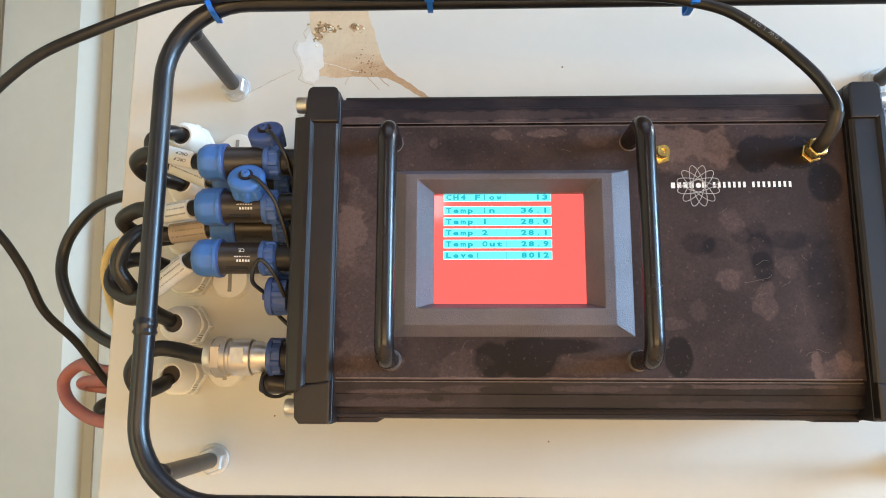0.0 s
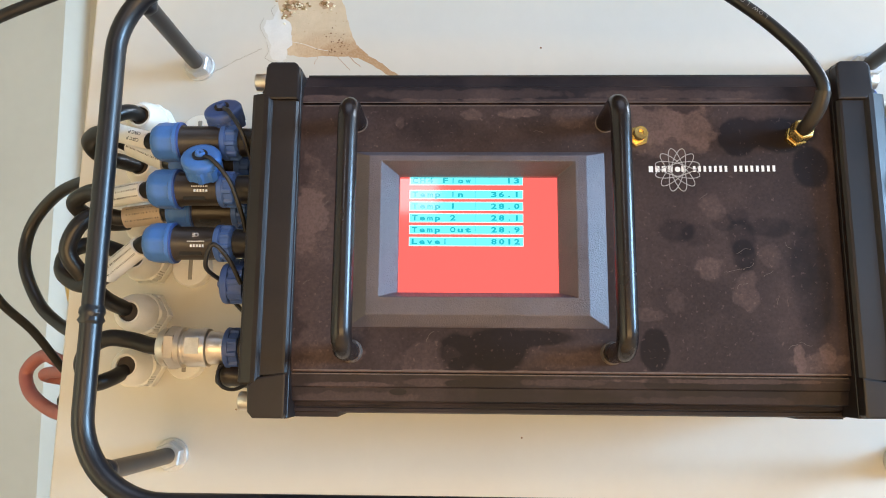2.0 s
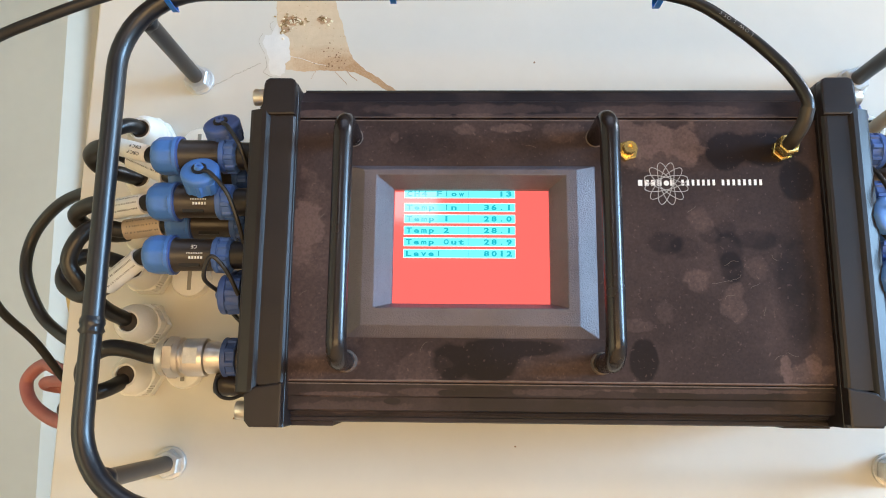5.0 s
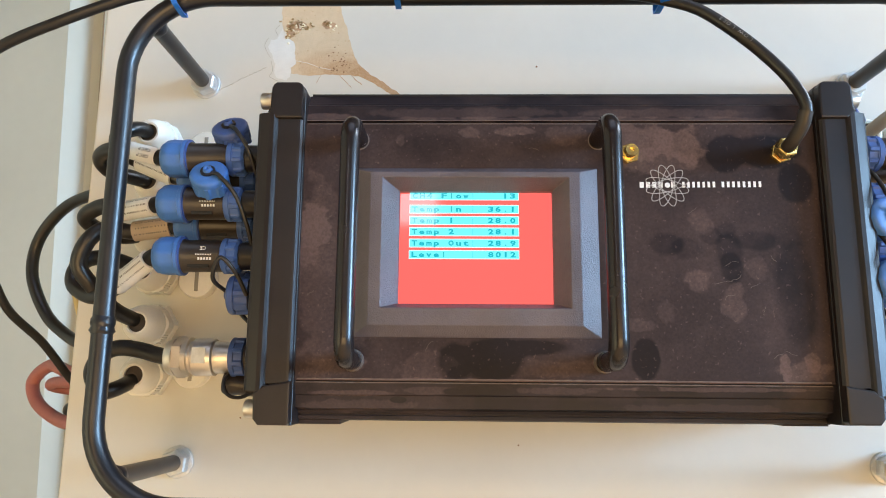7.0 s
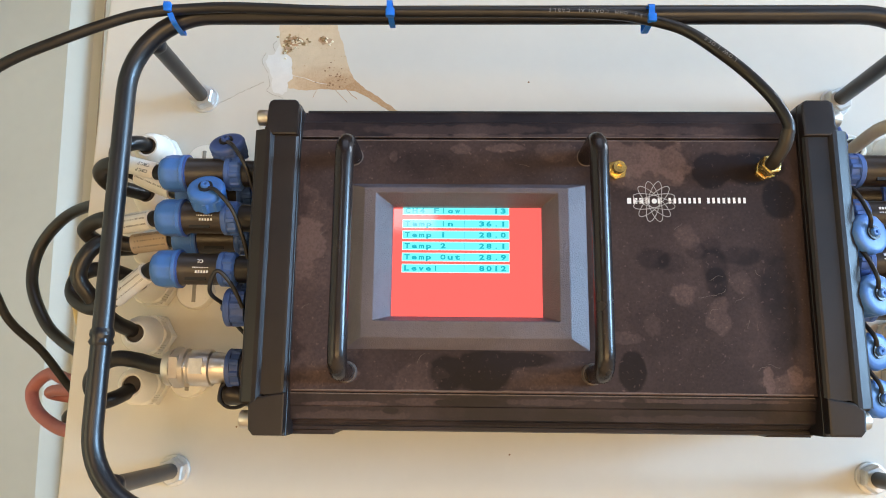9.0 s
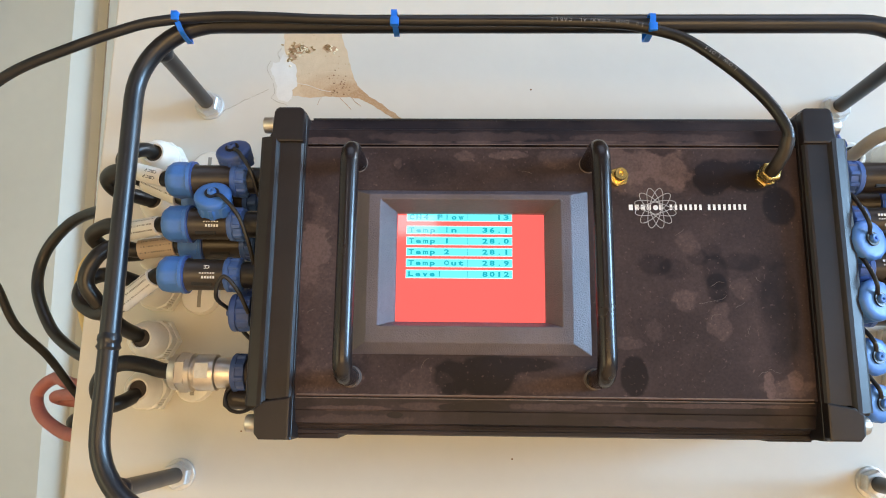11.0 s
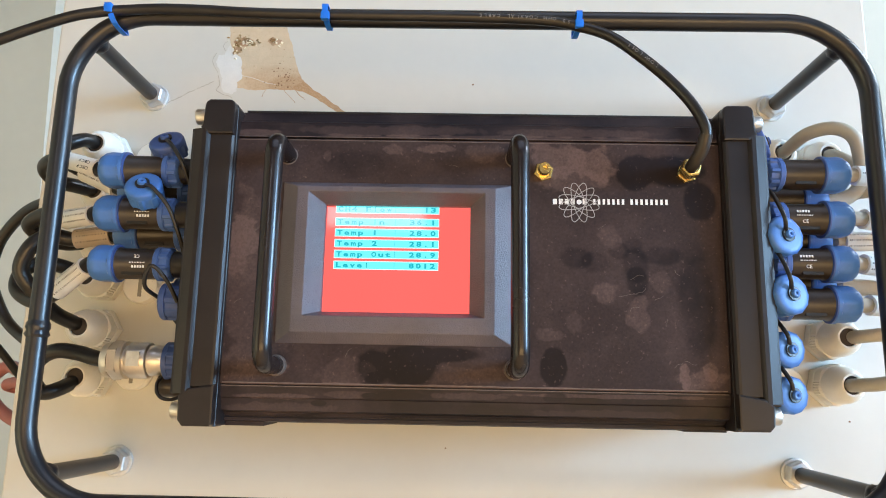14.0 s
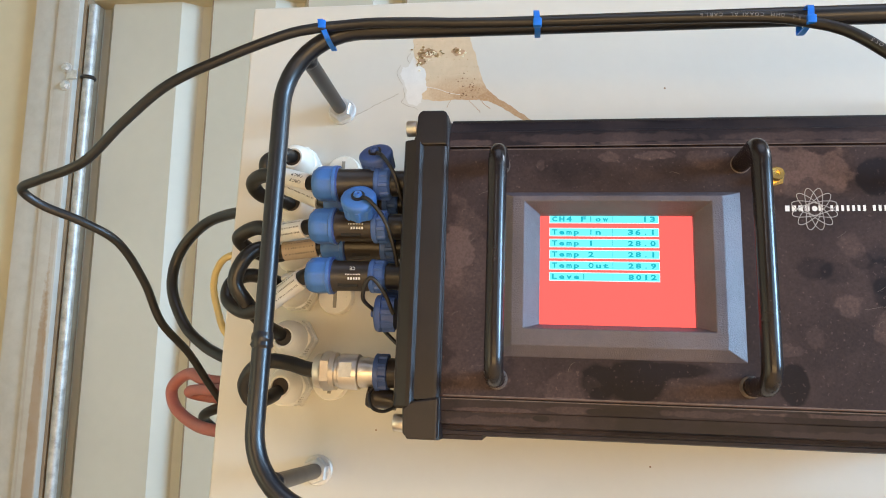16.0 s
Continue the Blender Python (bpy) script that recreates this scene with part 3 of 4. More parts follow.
# ---------------------------------------------------------------- glands and plugs in the panel
def gland(x, z, tall=26.0, tone=WHITE, lean=(0.0, 0.0), turn=0.0):
    g = thing("cable_gland", x, 0, z, "white nylon cable gland in the cream panel", "cable gland", "glands in the panel")
    ax = (lean[0], 1, lean[1])
    part("flange", bm_lathe([(0, 11.8), (0.8, 12.4), (5.5, 12.4), (6.5, 11.6)], (x, 0, z), ax, 6, turn), tone, g, smooth=False)
    part("nut", bm_lathe([(6, 10.8), (7, 11.5), (13.5, 11.5), (14.2, 10.6)], (x, 0, z), ax, 96, turn, flute=lambda h, w: 0.93 / max(0.93, math.cos(((w - turn) % (math.pi / 3)) - math.pi / 6)) + (0.02 if math.sin(48 * w) > 0 else -0.02) * (1 if math.cos(3 * (w - turn)) > 0 else 0)), tone, g)
    part("dome", bm_lathe([(13.5, 10.3), (tall - 8, 10.0), (tall - 4, 9.0), (tall - 1, 7.2), (tall, 6.0), (tall - 0.2, 5.0), (tall - 6, 4.7)], (x, 0, z), ax, 36), tone, g)
    part("seal", bm_lathe([(tall - 7, 4.9), (tall - 1.6, 4.9)], (x, 0, z), ax, 24), SEAL, g, "brown rubber seal")
    return g


def blind_plug(x, z, turn=0.0):
    p = thing("blind_plug", x, 0, z, "white round blind plug with a screwdriver slot", "plug", "blind plugs")
    bm = bm_lathe([(0, 10.4), (4.5, 10.4), (5.6, 9.6), (5.8, 0)], (x, 0, z), (0, 1, 0), 40)
    part("disc", bm, WHITE, p)
    # no cut here: a raised grey bar gives the slot its shade by colour
    part("slot", bm_box(x - 1.1, x + 1.1, 5.2, 6.0, z - 6.5, z + 6.5, 0.3), SLOT_SHADE, p, "grey bar coloured as the shade in the slot", smooth=False)
    for k in (-2, -1, 0, 1, 2):
        part("mark", bm_box(x + 4.0, x + 7.0, 5.6, 6.0, z + k * 2.2 - 0.4, z + k * 2.2 + 0.4), WHITE, p, "raised mark", smooth=False)
    return p


for gx, gz, tall in ((-145, 122, 26), (-144, 95, 24), (-144, 67, 24), (-142, 45, 26), (-141.5, 16.7, 28), (-142.5, -10.5, 24)):
    gland(gx, gz, tall)
for gx, gz, tall in ((250, 123, 24), (276, 122, 24), (276, 96, 24), (278, 71, 24), (277, 46, 25), (275.5, 18.3, 28), (275.5, -7, 28)):
    gland(gx, gz, tall, turn=0.3)
for px, pz in ((-119.5, 119.5), (-119.5, 42.5), (-119.5, -7), (251, -8)):
    blind_plug(px, pz)


# ---------------------------------------------------------------- the guard frame
guard = thing("tube_guard", 66.5, 0, 52, "black painted bent steel tube guard standing off the cabinet", "guard frame")
GX0, GX1, GZ0, GZ1, GD, GR = -132.0, 266.5, -66.5, 171.3, 81.0, 40.0
ring = []
GL = 37.0
for cx, cz, a0, rr in ((GX1 - GR, GZ1 - GR, 0, GR), (GX0 + GR, GZ1 - GR, 90, GR), (GX0 + GL, GZ0 + GL, 180, GL), (GX1 - GL, GZ0 + GL, 270, GL)):
    for k in range(13):
        a = radians(a0 + 90 * k / 12)
        ring.append((cx + rr * math.cos(a), GD, cz + rr * math.sin(a)))
part("tube", bm_sweep(ring, 4.6, 20, closed=True), TUBE, guard)
for px, pz in ((-124, 160.5), (254.6, 158.8), (-124.6, -56.6), (254.6, -55.7)):
    rr = GR if pz > 0 else GL
    ox, oz = (GX0 + rr if px < 0 else GX1 - rr), (GZ1 - rr if pz > 0 else GZ0 + rr)
    far = math.hypot(px - ox, pz - oz) / (rr - 0.5)
    ex, ez = ox + (px - ox) / far, oz + (pz - oz) / far
    post = part("post", bm_sweep([(px, 0.5, pz), ((px + ex) / 2, GD / 2, (pz + ez) / 2), (ex, GD - 1, ez)], 4.2, 16), TUBE, guard)
    part("weld", bm_lathe([(0, 4.25), (1.6, 4.7), (3.4, 4.7), (5, 4.0)], (ex, GD - 7, ez), (0, 1, 0), 14, flute=lambda h, w: 1 + 0.07 * math.sin(5 * w + h)), TUBE, post, "lumpy weld bead")
    nut = part("lock_nut", bm_lathe([(1.6, 7.0), (2.0, 7.5), (7.0, 7.5), (7.9, 6.6)], (px, 0, pz), (0, 1, 0), 6, 0.4), ZINC, guard, "zinc lock nut", smooth=False)
    part("washer", bm_lathe([(0, 8.6), (1.5, 8.6), (1.8, 8.2)], (px, 0, pz), (0, 1, 0), 32), ZINC, nut, "zinc washer", smooth=False)
part("weld", bm_lathe([(-4, 4.6), (-2.6, 5.4), (-0.8, 5.0), (0.6, 5.5), (2.6, 5.1), (4, 4.6)], (GX0, GD, 11.5), (0.03, 0, 1), 22, flute=lambda h, w: 1 + 0.05 * math.sin(4 * w + h * 1.3)), TUBE, guard, "butt weld in the tube")

# ---------------------------------------------------------------- the instrument
unit = thing("data_logger", 73, 8, 47, "dusty black aluminium data logger with a red touch screen", "control unit")
LID = 78.5
prof = [(8, -28), (66, -29.8), (68.4, -29.2), (68.4, -27.6), (67.4, -27.4), (67.4, -26.6), (69, -26.4), (69.6, -25.2), (74.2, -24), (75.2, -18.6), (76.0, -18.0), (77.2, -12.8), (75.8, -12.5), (75.8, -11.9), (70, -11.4),
        (70, 107.2), (75.8, 107.9), (75.8, 108.7), (77.2, 109.1), (76.0, 117.2), (73.6, 118.4), (71.6, 122.6), (69, 123.2), (68, 125.2), (66, 126.0), (8, 125)]
case = part("case", bm_prism(prof, -47, 193.5, "x"), BOX, unit, smooth=False)


part("joint", bm_box(-45, 191.5, 62, 67.2, 125.6, 126.7, 0.2), DARK, unit, "black joint along the case edge", smooth=False)

lid_bm = bmesh.new()
loops = []
for x0, x1, z0, z1, d in ((-46, 192, -11.9, 107.8, 70.2), (-46, 192, -11.9, 107.8, LID - 0.4), (-45.6, 191.6, -11.5, 107.4, LID), (-18.5, 89.5, 9.0, 83.8, LID), (-18.5, 89.5, 9.0, 83.8, 70.2)):
    loops.append([lid_bm.verts.new((x, -d, z)) for x, z in ((x0, z0), (x1, z0), (x1, z1), (x0, z1))])
for la, lb in zip(loops, loops[1:] + loops[:1]):
    for i in range(4):
        lid_bm.faces.new((la[i], la[(i + 1) % 4], lb[(i + 1) % 4], lb[i]))
part("lid", lid_bm, LIDMAT, unit, "dusty black lid plate with smeared stains", smooth=False)


for x0, x1, z0, z1, dd in ((-45, 191, -13.0, -12.55, 77.25), (-44, 190, -11.5, -11.0, LID + 0.02), (-44, 190, 107.0, 107.25, LID + 0.02), (-45, 191, 109.2, 109.5, 77.2)):
    part("dust_line", bm_box(x0, x1, dd - 0.3, dd + 0.05, z0, z1), EDGE, unit, "thin line of pale dust", smooth=False)


def end_cap(side):
    """A cast end cap; side -1 for the one at x = -46, +1 for its mirror."""
    mid = 73.4
    low = 0.0 if side < 0 else 2.4
    f = lambda q: mid + side * (q - mid)  # noqa: E731

    def corner(x, z, r, a0, a1):
        return [(f(x + r * math.cos(radians(a))), z + r * math.sin(radians(a))) for a in (a0, (2 * a0 + a1) / 3, (a0 + 2 * a1) / 3, a1)]

    out = [(f(191.8), -31.5 + low)] + corner(204.9, -28.9 + low, 2.6, -90, 0) + [(f(207.5), -19.4), (f(209), -18.0)] + corner(211.8, -16.4, 1.5, -90, 0)
    out += corner(211.8, 109.6, 1.5, 0, 90) + [(f(208.0), 111.2), (f(207.2), 112.2)] + corner(203.4, 121.8, 3.4, 0, 90) + corner(194.4, 122.6, 2.6, 90, 180)
    cap = part("end_cap", bm_prism(out, 8, 81.6, bevel=0.85, seg=1), CAST, unit, smooth=False)
    # blocks at both ends of the ledge, the ledge falling outwards, and the shallow channel beside the lid
    top = [(f(192.0), 107.4), (f(192.0), 122.6), (f(192.8), 124.2), (f(194.2), 125.0), (f(204.4), 125.0), (f(206.0), 124.0), (f(206.8), 122.2), (f(207.2), 112.4), (f(208.2), 110.6), (f(204.0), 107.4)]
    foot = [(f(192.0), -12.4), (f(204.0), -14.4), (f(208.2), -17.6), (f(207.6), -28.6 + low), (f(205.4), -31.2 + low), (f(192.8), -31.2 + low), (f(192.0), -30.0 + low)]
    for block in (top, foot):
        part("block", bm_prism(block, 80.6, 86.3, bevel=0.9, seg=2), CAST, cap, smooth=False)
    rail = bm_upright([(f(q), d) for q, d in ((203.2, 80.4), (203.3, 84.6), (204.1, 85.7), (205.0, 86.3), (207.0, 86.2), (211.2, 85.0), (212.5, 84.2), (213.1, 82.6), (213.2, 80.4))], -16.6, 110.0)
    part("ledge", rail, CAST, cap, smooth=False)
    rib = bm_upright([(f(q), d) for q, d in ((191.8, 77.6), (192.1, 83.2), (193.1, 84.4), (194.2, 84.7), (203.5, 84.7), (203.5, 80.4), (192.6, 77.6))], -13.4, 108.0)
    part("channel", rib, CAST, cap, smooth=False)
    for zz in (119.0, -24.6 + low):
        screw = part("cap_screw", bm_lathe([(0, 2.4), (1.0, 2.4), (1.1, 4.0), (5.6, 4.0), (6.1, 3.6), (6.2, 1.6), (5.0, 1.5)], (f(207.5), 77, zz), (side, 0, 0), 24), NICKEL, unit, "bright socket-head screw")
    part("mounting_tab", bm_prism([(f(193), -31.6 + low / 2), (f(173), -31.6 + low / 2), (f(173), -28.5), (f(193), -28.5)], 40, 66.5), BOX, cap)
    return cap


end_cap(-1)
end_cap(1)

# ---- bezel and screen
def bm_rings(rects):
    """A stepped frame from rectangles (x0, x1, z0, z1, d), outside first."""
    bm = bmesh.new()
    loops = []
    for x0, x1, z0, z1, d in rects:
        loops.append([bm.verts.new((x, -d, z)) for x, z in ((x0, z0), (x1, z0), (x1, z1), (x0, z1))])
    for a, b in zip(loops, loops[1:]):
        for i in range(4):
            j = (i + 1) % 4
            bm.faces.new((a[i], a[j], b[j], b[i]))
    return bm


bezel_bm = bm_rings([(-21.0, 91.6, 6.6, 85.8, LID - 1.0), (-20.4, 91.0, 7.4, 85.2, LID + 0.4), (-13.0, 82.4, 12.4, 82.6, 82.8),
                     (-7.6, 77.6, 20.0, 80.0, 82.9), (-0.2, 70.8, 22.6, 75.2, 75.4), (-0.2, 70.8, 22.6, 75.2, 72.4)])
bmesh.ops.bevel(bezel_bm, geom=[e for e in bezel_bm.edges if not e.is_boundary], offset=0.35, segments=2, profile=0.5, affect="EDGES", clamp_overlap=True)
bezel = part("bezel", bezel_bm, BEZEL, unit, "black textured screen bezel", smooth=False)
screen = part("screen", bm_box(-1.5, 72, 71.2, 72.8, 22, 76), RED, unit, "glowing red touch screen", smooth=False)
rows = [("CH4 Flow", "13", 73.7), ("Temp In", "36.1", 67.3), ("Temp 1", "28.0", 61.9), ("Temp 2", "28.1", 56.5), ("Temp Out", "28.9", 51.1), ("Level", "8012", 45.7)]
ADVANCE = 3.42
for name, value, z in rows:
    part("border", bm_box(4.3, 55.5, 72.6, 72.82, z - 2.1, min(z + 2.1, 75.4)), PALE, screen, "pale outline of the readout", smooth=False)
    bar = part("readout", bm_box(4.6, 55.2, 72.7, 72.9, z - 1.75, z + 1.75 + (0.6 if z > 70 else 0)), CYAN, screen, "cyan readout bar", smooth=False)
    figures = bm_box(33.9, 34.05, 72.9, 72.97, z - 1.75, z + 1.75)
    for text, start in ((name, 5.4), (value, 54.6 - ADVANCE * len(value))):
        for k, c in enumerate(text):
            if c != " ":
                wide = {".": 0.7, "1": 0.95, "l": 0.45, "I": 0.5}.get(c, 2.5)
                merged(figures, bm_text(c, 3.3, (start + ADVANCE * k + (2.8 - wide) / 2, 72.95, z - 1.1), thick=0.03, width=wide, bold=0.13))
    part("lettering", figures, TEAL, bar, "dark teal figures", smooth=False)

# ---- handles
for hx, out in ((-19.3, 105.5), (92.0, 108.5)):
    line = [(hx, LID - 1, -3.2), (hx, out - 8.5, -3.2)] + [(hx, out - 8.5 + 8.5 * math.sin(a), -3.2 + 8.5 * (1 - math.cos(a))) for a in [radians(q) for q in range(10, 91, 10)]]
    line += [(hx, out, 20 + 15 * k) for k in range(5)]
    line += [(hx, out - 8.5 + 8.5 * math.cos(a), 99 - 8.5 + 8.5 * math.sin(a)) for a in [radians(q) for q in range(0, 81, 10)]] + [(hx, out - 8.5, 99), (hx, LID - 1, 99)]
    bar = part("handle", bm_sweep(line, 4.2, 24), GLOSS, unit, "glossy black bow handle")
    for zz in (-3.2, 99):
        part("foot_ring", bm_lathe([(0, 5.0), (0.5, 5.0), (2.4, 4.5), (2.6, 4.2)] if zz < 0 else [(0, 4.6), (0.4, 4.6), (0.6, 4.2)], (hx, LID - 0.1, zz), (0, 1, 0), 28), DUSTY, bar, "dusty foot ring")

# ---- hair scratches in the dust
rs = random.Random(11)
for sx, sz, L in ((150, 33, 9), (154, 36, 6), (147, 40, 7), (158, 30, 5), (151, 27, 6), (163, 18, 4), (171, 2, 6), (166, -1, 5), (60, 95, 5), (13, 1, 6), (84, 12, 4), (-34, 60, 4), (-30, 84, 5), (-38, 28, 4), (168, 45, 4), (132, 64, 5)):
    a, line = rs.uniform(0, 6.3), []
    px, pz = sx, sz
    for k in range(7):
        line.append((px, LID + 0.01, pz))
        a += rs.uniform(-0.55, 0.55)
        px, pz = px + math.cos(a) * L / 6, pz + math.sin(a) * L / 6
    part("scratch", bm_sweep(line, 0.09, 5), SCRAPE, unit, "fine pale scratch")

# ---- aerial sockets
def sma(x, z, with_plug):
    s = part("aerial_socket", bm_lathe([(0, 4.9), (2.4, 4.9), (2.9, 4.4)], (x, LID, z), (0, 1, 0), 6, 0.3), BRASS, unit, "gilt brass aerial socket", smooth=False)
    part("barrel", bm_lathe([(2, 3.0), (7.0, 3.0), (7.4, 2.7)] + ([(7.3, 1.2), (6.0, 1.1)] if not with_plug else []), (x, LID, z), (0, 1, 0), 24, flute=lambda h, w: 1 + 0.02 * math.sin(h * 6)), BRASS, s)


sma(106, 92.3, False)
sma(175.5, 92.5, True)

# ---- the mark printed on the lid: a flower of loops and a line of plain strokes
mark = part("printed_mark", bm_lathe([(0, 1.25), (0.05, 1.2)], (123.3, LID, 77.6), (0, 1, 0), 20), PRINT, unit, "white printed flower mark with a row of plain bars", smooth=False)
for k in range(6):
    a0 = math.pi * k / 6 + 0.26
    loop = [(123.2 + 10 * math.cos(t) * math.cos(a0) - 2.9 * math.sin(t) * math.sin(a0), LID, 77.4 + 10 * math.cos(t) * math.sin(a0) + 2.9 * math.sin(t) * math.cos(a0)) for t in [2 * math.pi * i / 48 for i in range(48)]]
    part("petal", bm_sweep(loop, 0.2, 5, closed=True), PETAL, mark, smooth=False)
for x0, x1, count, fill in ((110.6, 127.4, 6, 0.66), (130.0, 145.8, 7, 0.5), (148.0, 166.8, 8, 0.5)):
    step = (x1 - x0 + 0.4) / count
    for k in range(count):
        a = x0 + k * step
        if abs(a + step * 0.4 - 123.3) > 1.3:
            part("bar", bm_box(a, a + step * fill, LID - 0.02, LID + 0.04, 76.3 + 0.008 * (a - 110), 79.0 + 0.008 * (a - 110)), PRINT, mark, smooth=False)


# ---------------------------------------------------------------- round connectors
def connector(x0, d, z, side, length=52.0, printed=0, tone=BLUE, lean=0.0):
    """A round plug in the side of the unit; side -1 points left. x0: where the locking ring starts."""
    c = thing("round_connector", x0, d, z, "blue and black round cable connector plugged into the unit", "connector", "round connectors")
    ax = (side, 0, lean)
    part("ring", bm_lathe([(1.6, 6.4), (2.3, 7.6), (2.8, 8.1), (6.6, 8.1), (6.7, 8.0), (7.0, 8.0), (7.2, 8.3), (9.2, 8.3), (9.8, 7.6)], (x0, d, z), ax, 72, flute=lambda h, w: 1 + ((0.05 if math.cos(9 * w) > 0.2 else -0.05) if h < 6.65 else 0.02)), STEEL, c, "ribbed blue locking ring")
    part("socket", bm_lathe([(-8, 6.6), (1.0, 6.6), (1.4, 6.2), (3.0, 6.2)], (x0, d, z), ax, 32), RUBBER, c, "black panel socket")
    part("barrel", bm_lathe([(9.2, 7.3), (11.5, 7.6), (27.5, 7.6), (28.3, 8.2), (30, 8.2)], (x0, d, z), ax, 40), PLASTIC, c, "black barrel")
    part("key_window", bm_box(min(x0 + side * 15, x0 + side * 25), max(x0 + side * 15, x0 + side * 25), d + 4.4, d + 5.9, z - 6.3, z - 4.4, 0.2), DARK, c, "dark recessed key window", smooth=False)
    part("flange", bm_lathe([(28.4, 8.3), (28.7, 9.3), (30.2, 9.3), (30.4, 8.8)], (x0, d, z), ax, 40), NAVY, c, "dark blue flange ring")
    part("clamp_nut", bm_lathe([(29.0, 8.9), (29.5, 9.4), (31.0, 9.4), (31.4, 8.8), (36.8, 9.1), (40.0, 8.6), (41.8, 7.2), (42.3, 5.2), (40.5, 4.2)], (x0, d, z), ax, 40, flute=lambda h, w: math.cos(math.pi / 10) / math.cos((w % (math.pi / 5)) - math.pi / 10) + 0.02 if 31.2 < h < 41 else 1), tone, c, "blue clamping nut", flat=4)
    if printed:
        bars = bmesh.new()
        for k, (h, count, w) in enumerate(((1.15, 5, 0.8), (0.55, 10, 0.42))):
            for q in range(count):
                a = x0 + side * (13.5 + q * (1.35 if k == 0 else 0.78))
                zc = z + side * (2.4 - 2.0 * k)
                bm_box(min(a, a + side * w), max(a, a + side * w), d + 7.05, d + 7.62, zc - h / 2, zc + h / 2, bm=bars)
        part("printing", bars, PRINT, c, "white printed bars", smooth=False)
        part("lettering", bm_text("CE", 2.4, (x0 + side * 17.5, d + 7.45, z - side * 3.4), right=(side, 0, 0), up=(0, 0, side), thick=0.15, center=True), PRINT, c, smooth=False)
    return c


for z, pr in ((93.0, 0), (70.5, 1), (45.2, 1)):
    connector(-73.5, 68.5, z, -1, printed=pr)
connector(-73.5, 46.5, 64.5, -1)
connector(-73.5, 46.5, 88.0, -1)
for z, pr in ((95.8, 0), (73.0, 1), (50.8, 1), (31.0, 0)):
    connector(215.5, 68.5, z, 1, printed=pr)
connector(215.5, 46.5, 88.0, 1)
connector(215.5, 46.5, 66.5, 1)
connector(215.5, 46.5, 43.5, 1)

metal = thing("metal_connector", -74, 46.5, -1.5, "nickel-plated metal cable connector with a blue locking ring", "connector")
o = (-74, 46.5, -1.5)
part("socket", bm_lathe([(-12, 7.6), (3.4, 7.6), (3.6, 7.0)], o, (-1, 0, 0), 32), PLASTIC, metal, "black panel socket")
part("ring", bm_lathe([(2.2, 8.2), (2.5, 9.2), (6.6, 9.3), (6.7, 9.4), (8.6, 9.6), (9.2, 9.0)], o, (-1, 0, 0), 72, flute=lambda h, w: 1 + ((0.05 if math.cos(9 * w) > 0.1 else -0.04) if h < 6.65 else 0.02)), NAVY, metal, "dark blue ring")
part("neck", bm_lathe([(8.5, 7.4), (12.0, 7.4), (13.0, 7.9), (17.2, 7.9), (17.6, 8.9), (18, 9.2), (27.4, 9.2), (27.8, 8.8), (28.2, 8.0), (29.4, 8.0), (29.8, 9.6), (32.2, 9.6), (32.6, 8.6)], o, (-1, 0, 0), 40), NICKEL, metal)
part("flat", bm_box(-74 - 26.6, -74 - 20.0, 46.5 + 8.4, 46.5 + 9.24, -4.6, 3.0, 0.15), ZINC, metal, "milled spanner flat", smooth=False)
part("hex_nut", bm_lathe([(32.0, 9.2), (32.5, 10.2), (36.6, 10.2), (37.1, 9.6)], o, (-1, 0, 0), 6, 0.5), NICKEL, metal, smooth=False)
part("dome", bm_lathe([(36.9, 9.3), (39.6, 8.9), (41.0, 8.0), (41.5, 6.2), (41.0, 4.4)], o, (-1, 0, 0), 32), NICKEL, metal)


# ---------------------------------------------------------------- hanging dust caps
def dust_cap(x, d, z, axis, tone, lanyard, r=8.4, lobes=False):
    c = thing("dust_cap", x, d, z, "blue plastic dust cap hanging on a black strap", "dust cap", "dust caps")
    part("cap", bm_lathe([(-7.5, r * 0.97), (-1.6, r), (-1.5, r * 0.99), (-1.1, r * 0.99), (-1.0, r * 1.04), (1.0, r * 1.05), (1.8, r * 1.0), (2.3, r * 0.9), (2.5, r * 0.7), (2.5, 0)], (x, d, z), axis, 60, flute=lambda h, w: 1 + (((1.02 * math.cos(math.pi / 12) / math.cos((w % (math.pi / 6)) - math.pi / 12) - 1) if lobes else 0) if h > -1.2 else (0.05 if math.cos(8 * w) > 0.25 else -0.05))), tone, c)
    part("boss", bm_lathe([(2.3, 2.4), (3.4, 2.2), (4.6, 1.9), (4.8, 1.5), (4.6, 0.7), (3.8, 0.6)], (x, d, z), axis, 20), tone, c)
    a = Vector(axis).normalized()
    hub = Vector((x, d, z)) + a * 3.0
    v = Vector(lanyard[1]) - hub
    v = (v - a * v.dot(a)).normalized()
    part("strap", bm_sweep(spline([tuple(hub + v * 2.6)] + lanyard[1:], 8), 1.0, 10), RUBBER, c, "black rubber strap")
    part("eyelet", bm_lathe([(2.5, 3.4), (3.4, 3.4)], (x, d, z), axis, 20), RUBBER, c, "strap eyelet")
    return c


dust_cap(-83.5, 71, 107, (-0.1, 0.75, 0.62), NAVY, [(-82.5, 74, 109), (-78, 79, 104), (-72, 79, 95), (-69.5, 74, 86), (-68, 68, 80)])
dust_cap(-88.6, 81.0, 81.0, (0.05, 0.8, 0.5), BLUE, [(-88.6, 84, 83), (-82, 86, 79.5), (-75, 83, 71), (-70.5, 78, 58), (-69, 70, 46), (-68, 64, 38)])
